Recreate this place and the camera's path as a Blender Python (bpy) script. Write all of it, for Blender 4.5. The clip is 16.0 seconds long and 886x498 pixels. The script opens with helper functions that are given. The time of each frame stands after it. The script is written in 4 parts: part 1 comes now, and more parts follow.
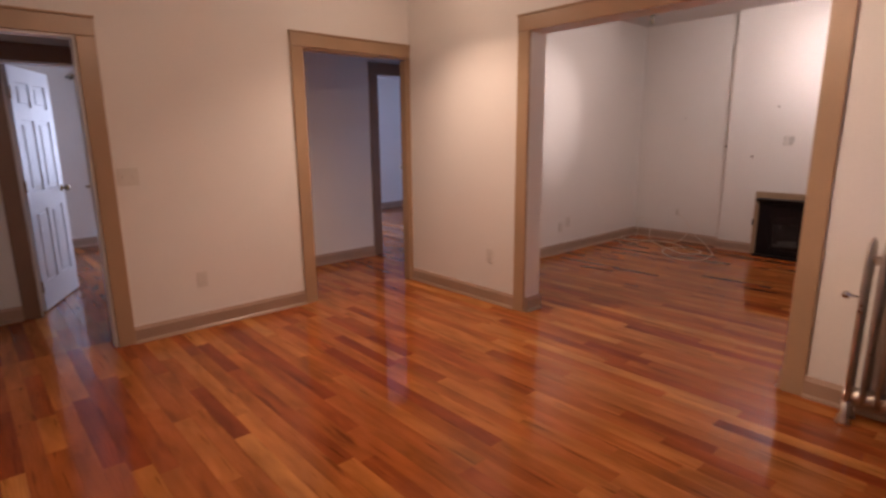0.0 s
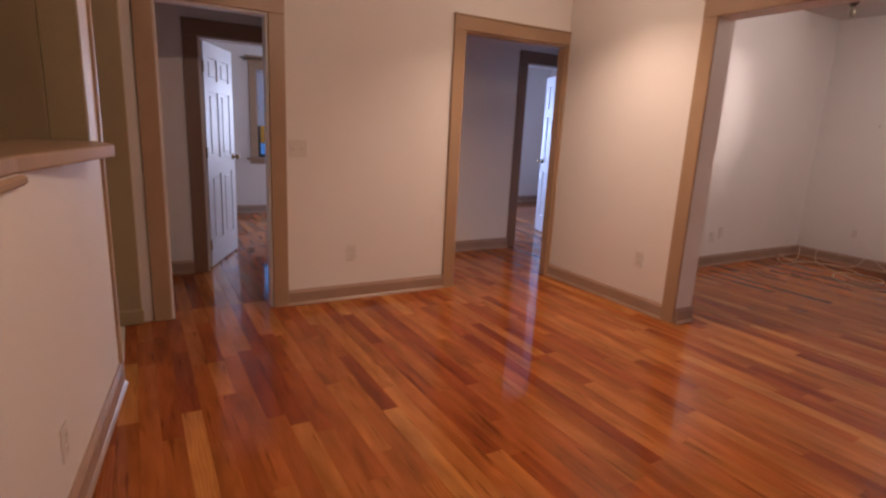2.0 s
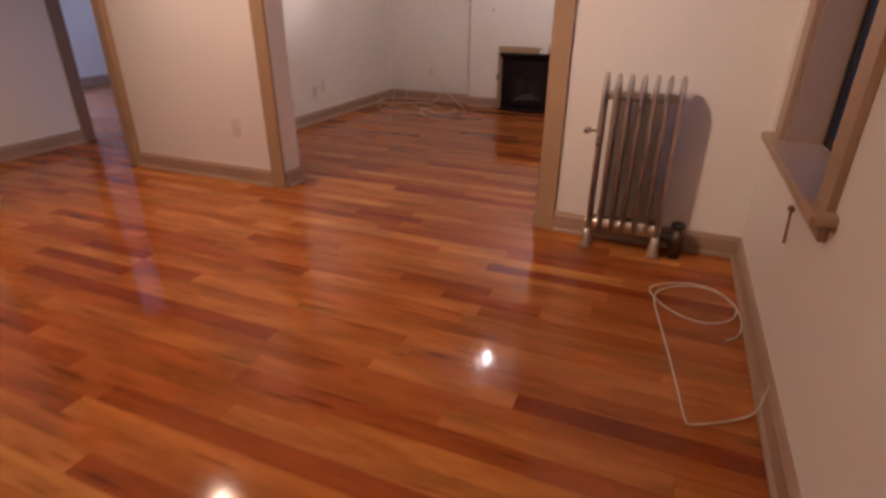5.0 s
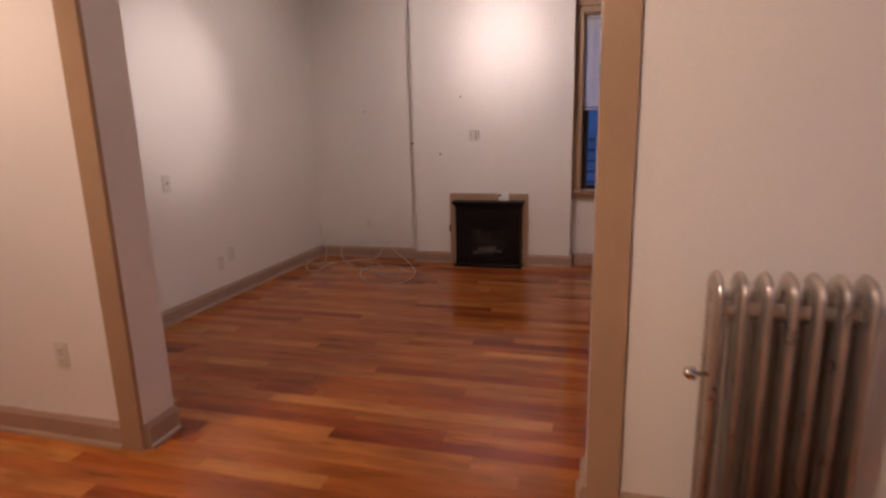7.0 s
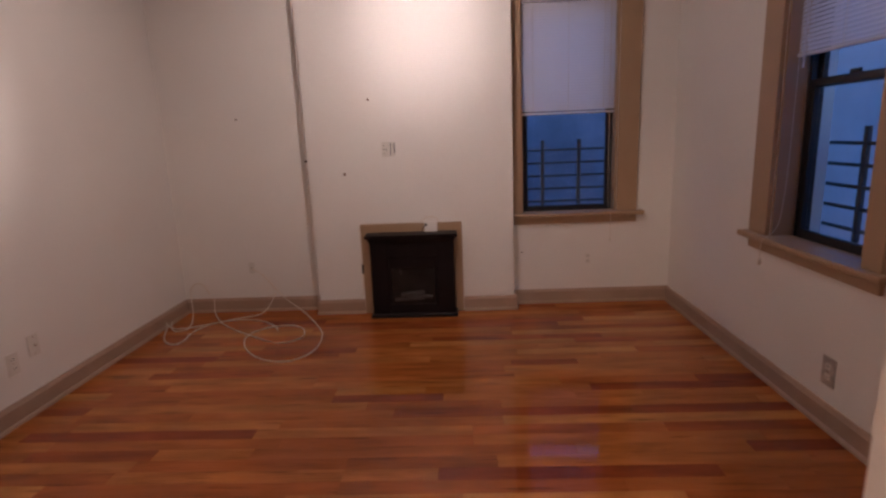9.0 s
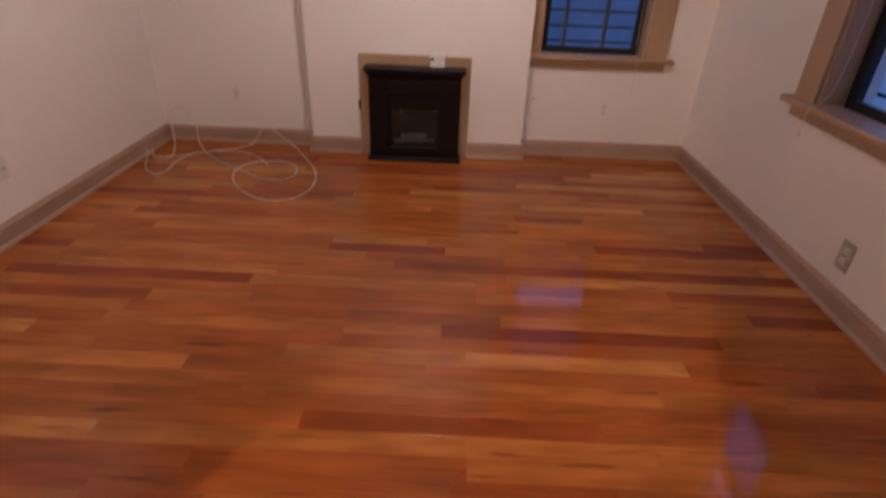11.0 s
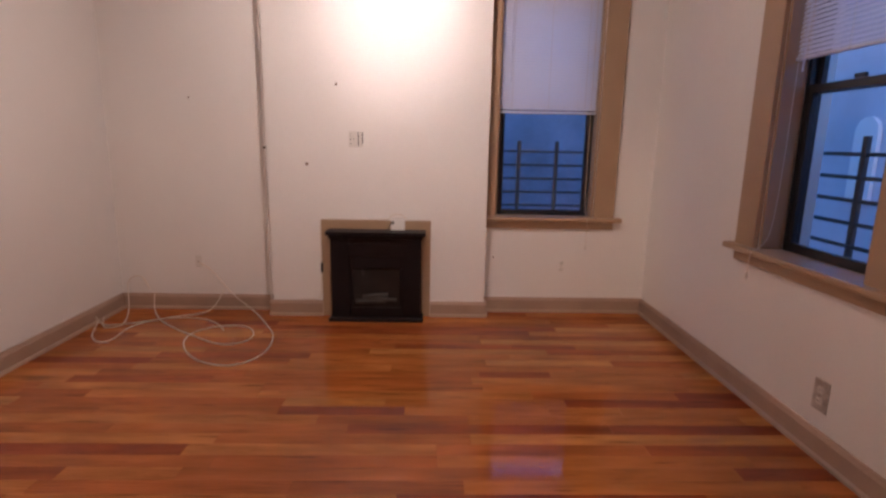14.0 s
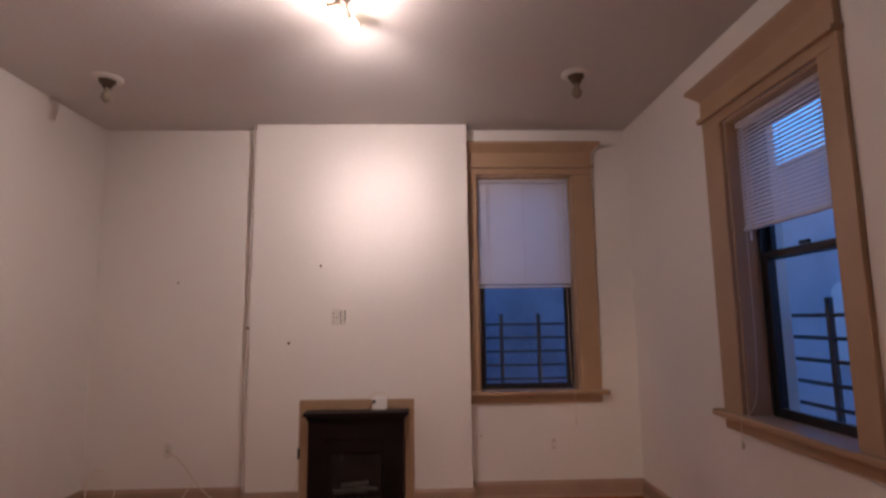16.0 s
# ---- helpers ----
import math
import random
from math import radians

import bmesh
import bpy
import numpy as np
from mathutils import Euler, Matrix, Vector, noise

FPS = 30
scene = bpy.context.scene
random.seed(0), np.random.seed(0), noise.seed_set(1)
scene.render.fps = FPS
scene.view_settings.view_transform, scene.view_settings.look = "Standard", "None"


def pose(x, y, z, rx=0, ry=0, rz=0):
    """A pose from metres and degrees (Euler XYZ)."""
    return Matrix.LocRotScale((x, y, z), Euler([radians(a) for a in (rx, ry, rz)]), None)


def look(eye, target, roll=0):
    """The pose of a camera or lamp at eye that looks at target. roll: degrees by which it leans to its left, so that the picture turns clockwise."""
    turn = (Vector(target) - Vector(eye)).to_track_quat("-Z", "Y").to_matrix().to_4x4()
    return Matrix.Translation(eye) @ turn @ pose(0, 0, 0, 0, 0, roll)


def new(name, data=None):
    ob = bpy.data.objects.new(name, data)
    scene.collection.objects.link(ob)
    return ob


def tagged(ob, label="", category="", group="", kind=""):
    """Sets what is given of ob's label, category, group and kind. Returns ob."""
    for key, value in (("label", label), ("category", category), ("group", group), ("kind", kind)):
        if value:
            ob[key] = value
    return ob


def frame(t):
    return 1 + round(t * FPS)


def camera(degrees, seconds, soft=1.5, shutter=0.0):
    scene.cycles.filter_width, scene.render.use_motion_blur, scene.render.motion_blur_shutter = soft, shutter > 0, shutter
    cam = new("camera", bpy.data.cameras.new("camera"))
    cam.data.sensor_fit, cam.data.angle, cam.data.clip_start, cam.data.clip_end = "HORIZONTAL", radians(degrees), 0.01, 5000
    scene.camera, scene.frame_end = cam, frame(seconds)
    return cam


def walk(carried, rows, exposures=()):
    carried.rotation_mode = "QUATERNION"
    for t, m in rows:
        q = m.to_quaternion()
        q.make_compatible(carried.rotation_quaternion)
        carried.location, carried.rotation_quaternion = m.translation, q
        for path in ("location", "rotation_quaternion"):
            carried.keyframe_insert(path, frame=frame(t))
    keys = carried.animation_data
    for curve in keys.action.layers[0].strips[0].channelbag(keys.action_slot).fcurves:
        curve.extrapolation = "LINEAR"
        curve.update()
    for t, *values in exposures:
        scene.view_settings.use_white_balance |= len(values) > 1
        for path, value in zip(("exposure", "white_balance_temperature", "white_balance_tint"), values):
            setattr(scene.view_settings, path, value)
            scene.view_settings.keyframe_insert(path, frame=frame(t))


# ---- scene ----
cam = camera(79.37, 16.0, soft=2.6, shutter=0.5)

PATH = [
    (0.0, pose(0.989, -3.321, 1.376, 77.93, 0.47, 47.89)),
    (0.5, pose(0.879, -3.378, 1.341, 78.17, -0.94, 52.55)),
    (1.0, pose(0.802, -3.441, 1.318, 78.15, -2.09, 56.76)),
    (1.5, pose(0.767, -3.472, 1.307, 77.72, -2.76, 59.95)),
    (2.0, pose(0.765, -3.477, 1.309, 77.25, -2.74, 60.51)),
    (2.5, pose(0.777, -3.451, 1.309, 75.58, -2.87, 57.53)),
    (3.0, pose(0.811, -3.444, 1.303, 70.44, -2.55, 53.72)),
    (3.5, pose(0.880, -3.405, 1.314, 65.26, -2.74, 48.61)),
    (4.0, pose(0.880, -3.303, 1.300, 61.68, -3.05, 39.15)),
    (4.5, pose(0.853, -3.178, 1.240, 61.13, -1.86, 29.33)),
    (5.0, pose(0.824, -3.069, 1.222, 64.87, -0.34, 22.49)),
    (7.5, pose(-0.058, -1.515, 1.284, 79.06, 2.31, 12.11)),
    (7.8, pose(-0.188, -1.371, 1.296, 77.62, 2.01, 6.39)),
    (8.0, pose(-0.217, -1.222, 1.312, 78.59, 4.11, 3.31)),
    (10.5, pose(-0.455, -0.394, 1.399, 69.00, -1.44, 0.39)),
    (11.0, pose(-0.457, -0.434, 1.387, 60.28, -1.98, 1.72)),
    (11.5, pose(-0.482, -0.462, 1.379, 56.38, -2.06, 2.69)),
    (12.0, pose(-0.482, -0.455, 1.377, 56.12, -1.43, 2.06)),
    (12.5, pose(-0.453, -0.425, 1.374, 61.02, -1.54, 0.85)),
    (13.0, pose(-0.446, -0.388, 1.349, 68.45, -1.71, -0.50)),
    (13.5, pose(-0.427, -0.388, 1.325, 74.81, -1.49, -1.67)),
    (14.0, pose(-0.366, -0.396, 1.273, 78.68, -1.07, -1.39)),
    (14.5, pose(-0.328, -0.409, 1.234, 84.49, -1.05, -1.25)),
    (15.0, pose(-0.294, -0.416, 1.214, 89.83, -0.50, -0.95)),
    (15.5, pose(-0.268, -0.415, 1.231, 93.30, -0.20, -1.16)),
    (16.0, pose(-0.263, -0.416, 1.252, 97.61, 0.71, -1.82)),
]
walk(cam, PATH, exposures=[(0, 0.02), (3.2, 0.02), (4.0, 0.12), (5.0, 0.12), (7.5, -0.16), (8.2, -0.2), (10.5, 0.15), (11.5, 0.56), (12.5, 0.64), (13.5, 0.55), (14.5, 0.24), (15.5, -0.08), (16.0, -0.22)])


# ---- world, lamps, exposure ----
world = bpy.data.worlds.new("dusk_sky")
scene.world = world
world.use_nodes = True
wn = world.node_tree
sky = wn.nodes.new("ShaderNodeTexSky")
sky.sky_type = "NISHITA"
sky.sun_disc = False
sky.sun_elevation = radians(1.5)
sky.sun_rotation = radians(200)
sky.ozone_density = 4.6
wn.links.new(sky.outputs["Color"], wn.nodes["Background"].inputs["Color"])
wn.nodes["Background"].inputs["Strength"].default_value = 2.1


def lamp(name, kind, m, power, color, size=0.1, cone=None, blend=0.5):
    data = bpy.data.lights.new(name, kind)
    data.energy, data.color = power, color
    if kind == "AREA":
        data.shape, data.size, data.size_y = "RECTANGLE", size[0], size[1]
    else:
        data.shadow_soft_size = size
    if cone:
        data.spot_size, data.spot_blend = radians(cone), blend
    ob = new(name, data)
    ob.matrix_world = m
    return ob


WARM = (1.0, 0.82, 0.785)     # bulbs of the fireplace room
AMBER = (1.0, 0.70, 0.54)    # bulbs of the front room
DUSK = (0.42, 0.55, 1.0)
FIX2 = (-0.62, 1.80)    # lamp of the fireplace room
FIX1 = (-2.02, -0.90)   # lamp of the front room
# Added lamp, kept out of view, that brightens the front room.
FILL3 = (-0.55, -2.20)


def bulbs(at, down, rim, color, z=2.52, cone=165):
    """Bare bulbs under a ceiling plate: part of the light goes straight down, the rest all round."""
    lamp("bulb_light", "SPOT", pose(at[0], at[1], 2.56), down, color, 0.016, cone, 1.0)
    lamp("bulb_light", "POINT", pose(at[0], at[1], z), rim, color, 0.016)


def reflector(at, aim, core, cone, spill):
    """A reflector bulb: a narrow core and a wide spill along one axis."""
    lamp("bulb_light", "SPOT", look(at, aim), core, WARM, 0.03, cone, 1.0)
    lamp("bulb_light", "SPOT", look(at, aim), spill, WARM, 0.03, 122, 1.0)


reflector((FIX2[0] + 0.03, FIX2[1] + 0.09, 2.59), (-0.62, 3.42, 2.06), 90, 44, 92)
reflector((FIX2[0] - 0.09, FIX2[1] - 0.03, 2.59), (-2.67, 1.56, 1.66), 150, 40, 76)
bulbs(FIX2, 2, 15, WARM, 2.535)
bulbs(FIX1, 104, 5, AMBER, cone=126)
bulbs(FILL3, 32, 27, AMBER, 2.42, 140)
# Added fill spot: lifts the wall between the opening and the radiator.
lamp("bulb_light", "SPOT", look((FILL3[0] + 0.03, FILL3[1] + 0.09, 2.56), (0.46, -0.143, 1.25)), 120, AMBER, 0.11, 66, 1.0)
# Area lamps in two added, unseen windows stand in for bedroom daylight.
lamp("window_fill", "AREA", look((-7.17, -0.55, 1.38), (-4.4, -0.55, 1.38)), 65, (0.62, 0.70, 1.0), (0.66, 1.1))
lamp("window_fill", "AREA", look((-7.42, 0.8, 1.35), (-4, 0.8, 1.35)), 95, DUSK, (0.9, 1.2))
# Added point lamp out of view; only lifts the dim kitchen.
lamp("kitchen_fill", "POINT", pose(-1.6, -5.6, 2.3), 1.6, (1.0, 0.78, 0.5), 0.06)


# ---- materials ----
def nodes_of(name):
    m = bpy.data.materials.new(name)
    m.use_nodes = True
    return m, m.node_tree.nodes, m.node_tree.links, m.node_tree.nodes["Principled BSDF"]


def tint(c, k):
    return tuple(max(0.0, min(1.0, v * k)) for v in c[:3]) + (1,)


def paint(name, color, rough=0.5, grain=90.0, bump=0.08, vary=0.06, stain=1.3, metal=0.0, spec=0.5):
    """Painted or plain surface: fine relief, broad unevenness."""
    m, n, l, b = nodes_of(name)
    co = n.new("ShaderNodeNewGeometry")
    big = n.new("ShaderNodeTexNoise")
    big.inputs["Scale"].default_value, big.inputs["Detail"].default_value = stain, 6
    fine = n.new("ShaderNodeTexNoise")
    fine.inputs["Scale"].default_value, fine.inputs["Detail"].default_value = grain, 4
    l.new(co.outputs["Position"], big.inputs["Vector"])
    l.new(co.outputs["Position"], fine.inputs["Vector"])
    ramp = n.new("ShaderNodeValToRGB")
    ramp.color_ramp.elements[0].position, ramp.color_ramp.elements[1].position = 0.3, 0.7
    ramp.color_ramp.elements[0].color = tint(color, 1 - vary)
    ramp.color_ramp.elements[1].color = tint(color, 1 + vary)
    l.new(big.outputs["Fac"], ramp.inputs["Fac"])
    hue = n.new("ShaderNodeHueSaturation")
    hue.inputs["Saturation"].default_value = 1.0
    l.new(ramp.outputs["Color"], hue.inputs["Color"])
    vmap = n.new("ShaderNodeMapRange")
    vmap.inputs[3].default_value, vmap.inputs[4].default_value = 0.95, 1.05
    l.new(fine.outputs["Fac"], vmap.inputs[0])
    l.new(vmap.outputs[0], hue.inputs["Value"])
    l.new(hue.outputs["Color"], b.inputs["Base Color"])
    rmap = n.new("ShaderNodeMapRange")
    rmap.inputs[3].default_value, rmap.inputs[4].default_value = max(0.02, rough - 0.08), min(1, rough + 0.08)
    l.new(big.outputs["Fac"], rmap.inputs[0])
    l.new(rmap.outputs[0], b.inputs["Roughness"])
    bp = n.new("ShaderNodeBump")
    bp.inputs["Strength"].default_value, bp.inputs["Distance"].default_value = bump, 0.01
    l.new(fine.outputs["Fac"], bp.inputs["Height"])
    l.new(bp.outputs["Normal"], b.inputs["Normal"])
    b.inputs["Metallic"].default_value = metal
    b.inputs["Specular IOR Level"].default_value = spec
    return m


def strip_wood(name, island):
    """Varnished hardwood strip: each board takes its own tone and grain."""
    m, n, l, b = nodes_of(name)
    geo = n.new("ShaderNodeNewGeometry")
    if island:
        rnd = geo.outputs["Random Per Island"]
    else:
        rnd = n.new("ShaderNodeObjectInfo").outputs["Random"]
    tone = n.new("ShaderNodeValToRGB")
    tone.color_ramp.interpolation = "CONSTANT"
    stops = [(0.0, (0.350, 0.102, 0.026)), (0.14, (0.410, 0.136, 0.033)), (0.30, (0.290, 0.070, 0.019)),
             (0.42, (0.430, 0.151, 0.038)), (0.55, (0.335, 0.092, 0.023)), (0.70, (0.232, 0.049, 0.015)),
             (0.77, (0.372, 0.113, 0.028)), (0.92, (0.480, 0.188, 0.050))]
    tone.color_ramp.elements[0].color = stops[0][1] + (1,)
    tone.color_ramp.elements[1].position, tone.color_ramp.elements[1].color = stops[1][0], stops[1][1] + (1,)
    for p, c in stops[2:]:
        e = tone.color_ramp.elements.new(p)
        e.color = c + (1,)
    l.new(rnd, tone.inputs["Fac"])
    off = n.new("ShaderNodeMath")
    off.operation = "MULTIPLY"
    off.inputs[1].default_value = 91.0
    l.new(rnd, off.inputs[0])
    cmb = n.new("ShaderNodeCombineXYZ")
    for i in range(3):
        l.new(off.outputs[0], cmb.inputs[i])
    add = n.new("ShaderNodeVectorMath")
    l.new(geo.outputs["Position"], add.inputs[0])
    l.new(cmb.outputs[0], add.inputs[1])
    scl = n.new("ShaderNodeVectorMath")
    scl.operation = "MULTIPLY"
    scl.inputs[1].default_value = (3.2, 15.0, 12.0)
    l.new(add.outputs[0], scl.inputs[0])
    grain = n.new("ShaderNodeTexNoise")
    grain.inputs["Scale"].default_value, grain.inputs["Detail"].default_value = 0.8, 4
    grain.inputs["Distortion"].default_value = 1.2
    l.new(scl.outputs[0], grain.inputs["Vector"])
    pores = n.new("ShaderNodeTexNoise")
    pores.inputs["Scale"].default_value, pores.inputs["Detail"].default_value = 4.0, 3
    l.new(scl.outputs[0], pores.inputs["Vector"])
    fac = n.new("ShaderNodeValToRGB")
    fac.color_ramp.elements[0].position, fac.color_ramp.elements[0].color = 0.32, (0.86, 0.82, 0.79, 1)
    fac.color_ramp.elements[1].position, fac.color_ramp.elements[1].color = 0.62, (1.05, 1.05, 1.05, 1)
    l.new(grain.outputs["Fac"], fac.inputs["Fac"])
    mul = n.new("ShaderNodeMix")
    mul.data_type, mul.blend_type = "RGBA", "MULTIPLY"
    mul.inputs[0].default_value = 1.0
    l.new(tone.outputs["Color"], mul.inputs[6])
    l.new(fac.outputs["Color"], mul.inputs[7])
    # dark mineral streaks on some boards
    streak = n.new("ShaderNodeTexNoise")
    streak.inputs["Scale"].default_value, streak.inputs["Detail"].default_value = 1.9, 2
    thin_grain = n.new("ShaderNodeVectorMath")
    thin_grain.operation = "MULTIPLY"
    thin_grain.inputs[1].default_value = (1.5, 20.0, 12.0)
    l.new(add.outputs[0], thin_grain.inputs[0])
    l.new(thin_grain.outputs[0], streak.inputs["Vector"])
    sr = n.new("ShaderNodeValToRGB")
    sr.color_ramp.elements[0].position, sr.color_ramp.elements[0].color = 0.635, (1, 1, 1, 1)
    sr.color_ramp.elements[1].position, sr.color_ramp.elements[1].color = 0.73, (0.26, 0.18, 0.16, 1)
    l.new(streak.outputs["Fac"], sr.inputs["Fac"])
    mul2 = n.new("ShaderNodeMix")
    mul2.data_type, mul2.blend_type = "RGBA", "MULTIPLY"
    mul2.inputs[0].default_value = 0.62
    l.new(mul.outputs[2], mul2.inputs[6])
    l.new(sr.outputs["Color"], mul2.inputs[7])
    cloud = n.new("ShaderNodeTexNoise")
    cloud.inputs["Scale"].default_value, cloud.inputs["Detail"].default_value = 0.7, 4
    l.new(scl.outputs[0], cloud.inputs["Vector"])
    cm = n.new("ShaderNodeMapRange")
    cm.inputs[1].default_value, cm.inputs[2].default_value = 0.3, 0.7
    cm.inputs[3].default_value, cm.inputs[4].default_value = 0.70, 1.22
    l.new(cloud.outputs["Fac"], cm.inputs[0])
    figure = n.new("ShaderNodeTexWave")
    figure.wave_type, figure.bands_direction = "BANDS", "Y"
    figure.inputs["Scale"].default_value, figure.inputs["Distortion"].default_value = 1.6, 5.5
    figure.inputs["Detail"].default_value, figure.inputs["Detail Scale"].default_value = 0.6, 1.2
    swirl = n.new("ShaderNodeVectorMath")
    swirl.operation = "MULTIPLY"
    swirl.inputs[1].default_value = (2.4, 13.0, 8.0)
    l.new(add.outputs[0], swirl.inputs[0])
    l.new(swirl.outputs[0], figure.inputs["Vector"])
    fr = n.new("ShaderNodeValToRGB")
    fr.color_ramp.elements[0].position, fr.color_ramp.elements[0].color = 0.05, (0.76, 0.69, 0.65, 1)
    fr.color_ramp.elements[1].position, fr.color_ramp.elements[1].color = 0.40, (1.03, 1.04, 1.04, 1)
    l.new(figure.outputs["Fac"], fr.inputs["Fac"])
    mul3 = n.new("ShaderNodeMix")
    mul3.data_type, mul3.blend_type = "RGBA", "MULTIPLY"
    some = n.new("ShaderNodeMath")
    some.operation = "FRACT"
    l.new(off.outputs[0], some.inputs[0])
    share = n.new("ShaderNodeMapRange")
    share.inputs[1].default_value, share.inputs[2].default_value = 0.55, 1.0
    share.inputs[3].default_value, share.inputs[4].default_value = 0.06, 0.85
    l.new(some.outputs[0], share.inputs[0])
    l.new(share.outputs[0], mul3.inputs[0])
    l.new(mul2.outputs[2], mul3.inputs[6])
    l.new(fr.outputs["Color"], mul3.inputs[7])
    hs = n.new("ShaderNodeHueSaturation")
    l.new(mul3.outputs[2], hs.inputs["Color"])
    l.new(cm.outputs[0], hs.inputs["Value"])
    l.new(hs.outputs["Color"], b.inputs["Base Color"])
    wear = n.new("ShaderNodeTexNoise")
    wear.inputs["Scale"].default_value, wear.inputs["Detail"].default_value = 2.5, 2
    l.new(geo.outputs["Position"], wear.inputs["Vector"])
    rr = n.new("ShaderNodeMapRange")
    rr.inputs[1].default_value, rr.inputs[2].default_value = 0.3, 0.7
    rr.inputs[3].default_value, rr.inputs[4].default_value = 0.05, 0.10
    l.new(wear.outputs["Fac"], rr.inputs[0])
    l.new(rr.outputs[0], b.inputs["Roughness"])
    b.inputs["Specular IOR Level"].default_value = 0.20
    bp = n.new("ShaderNodeBump")
    bp.inputs["Strength"].default_value, bp.inputs["Distance"].default_value = 0.002, 0.002
    l.new(pores.outputs["Fac"], bp.inputs["Height"])
    wave = n.new("ShaderNodeBump")
    wave.inputs["Strength"].default_value, wave.inputs["Distance"].default_value = 0.005, 0.02
    l.new(wear.outputs["Fac"], wave.inputs["Height"])
    l.new(bp.outputs["Normal"], wave.inputs["Normal"])
    l.new(wave.outputs["Normal"], b.inputs["Normal"])
    return m


def glass_mat(name):
    m, n, l, b = nodes_of(name)
    b.inputs["Base Color"].default_value = (0.9, 0.94, 1.0, 1)
    b.inputs["Roughness"].default_value = 0.03
    b.inputs["Transmission Weight"].default_value = 1.0
    b.inputs["IOR"].default_value = 1.1
    return m


def glow(name, color, power):
    m, n, l, b = nodes_of(name)
    b.inputs["Base Color"].default_value = tuple(color) + (1,)
    b.inputs["Emission Color"].default_value = tuple(color) + (1,)
    b.inputs["Emission Strength"].default_value = power
    return m


WALL = paint("wall_paint", (0.77, 0.735, 0.70), 0.55, 130, 0.10, 0.025, 1.1)
JAMBW = paint("jamb_paint", (0.76, 0.72, 0.70), 0.4, 110, 0.05, 0.02, 2)
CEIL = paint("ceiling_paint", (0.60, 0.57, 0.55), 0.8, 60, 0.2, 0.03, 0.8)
TRIM = paint("tan_trim_paint", (0.385, 0.252, 0.155), 0.38, 70, 0.10, 0.07, 3)
DTRIM = paint("brown_trim_paint", (0.235, 0.138, 0.09), 0.38, 70, 0.10, 0.08, 3)
BASEM = paint("taupe_baseboard_paint", (0.37, 0.25, 0.185), 0.34, 80, 0.08, 0.08, 4)
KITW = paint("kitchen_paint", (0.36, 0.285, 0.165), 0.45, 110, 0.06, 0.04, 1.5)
PIPEM = paint("painted_pipe", (0.66, 0.60, 0.55), 0.5, 90, 0.06, 0.06, 5)
DOORW = paint("door_white_paint", (0.74, 0.74, 0.76), 0.5, 80, 0.05, 0.02, 2)
WHITEP = paint("white_plastic", (0.67, 0.63, 0.58), 0.35, 200, 0.02, 0.02, 5)
DARKP = paint("dark_plastic", (0.02, 0.018, 0.018), 0.4, 120, 0.04, 0.1, 6)
BLACKW = paint("black_stained_wood", (0.008, 0.005, 0.006), 0.45, 40, 0.15, 0.25, 5, 0.0, 0.18)
BLACKM = paint("black_metal_frame", (0.010, 0.010, 0.013), 0.35, 90, 0.05, 0.2, 6)
SILVER = paint("silver_radiator_paint", (0.56, 0.51, 0.46), 0.30, 140, 0.12, 0.12, 14, 0.8)
CHROME = paint("brushed_chrome", (0.75, 0.73, 0.70), 0.2, 160, 0.03, 0.05, 10, 1.0)
BRASS = paint("aged_brass", (0.30, 0.20, 0.09), 0.35, 160, 0.05, 0.15, 10, 1.0)
BRONZE = paint("dark_bronze", (0.10, 0.075, 0.055), 0.35, 160, 0.05, 0.15, 10, 0.8)
RUST = paint("brown_iron", (0.16, 0.08, 0.045), 0.6, 120, 0.3, 0.3, 20)
STUBM = paint("rusty_brown_rod", (0.24, 0.125, 0.08), 0.6, 120, 0.3, 0.25, 20)
CABLEM = paint("cream_cable", (0.66, 0.56, 0.46), 0.45, 100, 0.03, 0.05, 8)
BLINDM = paint("blind_slat_white", (0.74, 0.72, 0.76), 0.45, 150, 0.02, 0.02, 6)
bt = BLINDM.node_tree
thin = bt.nodes.new("ShaderNodeBsdfTranslucent")
thin.inputs["Color"].default_value = (0.80, 0.78, 0.84, 1)
blend = bt.nodes.new("ShaderNodeMixShader")
blend.inputs[0].default_value = 0.35
bt.links.new(bt.nodes["Principled BSDF"].outputs[0], blend.inputs[1])
bt.links.new(thin.outputs[0], blend.inputs[2])
bt.links.new(blend.outputs[0], bt.nodes["Material Output"].inputs["Surface"])
TILE = paint("cream_floor_tile", (0.72, 0.66, 0.54), 0.25, 60, 0.05, 0.05, 3)
GROUT = paint("grey_grout", (0.22, 0.20, 0.18), 0.9, 90, 0.2, 0.1, 6)
SUBFLOOR = paint("dark_subfloor", (0.035, 0.018, 0.010), 0.9, 60, 0.2, 0.2, 4)
EMBER = paint("smoked_firebox_glass", (0.020, 0.017, 0.017), 0.25, 30, 0.02, 0.3, 7, 0.0, 0.25)
LOGM = paint("ash_grey_log", (0.05, 0.042, 0.038), 0.8, 50, 0.5, 0.3, 12)
PLASTERP = paint("patched_plaster", (0.66, 0.61, 0.58), 0.8, 70, 0.3, 0.06, 9)
# Facade split into pale and dark tones to carry each window view's brightness.
FACADE = paint("pale_backdrop_wall", (0.50, 0.49, 0.54), 0.85, 12, 0.3, 0.15, 0.8)
FACADE2 = paint("dark_backdrop_wall", (0.20, 0.185, 0.215), 0.85, 12, 0.3, 0.3, 1.4)
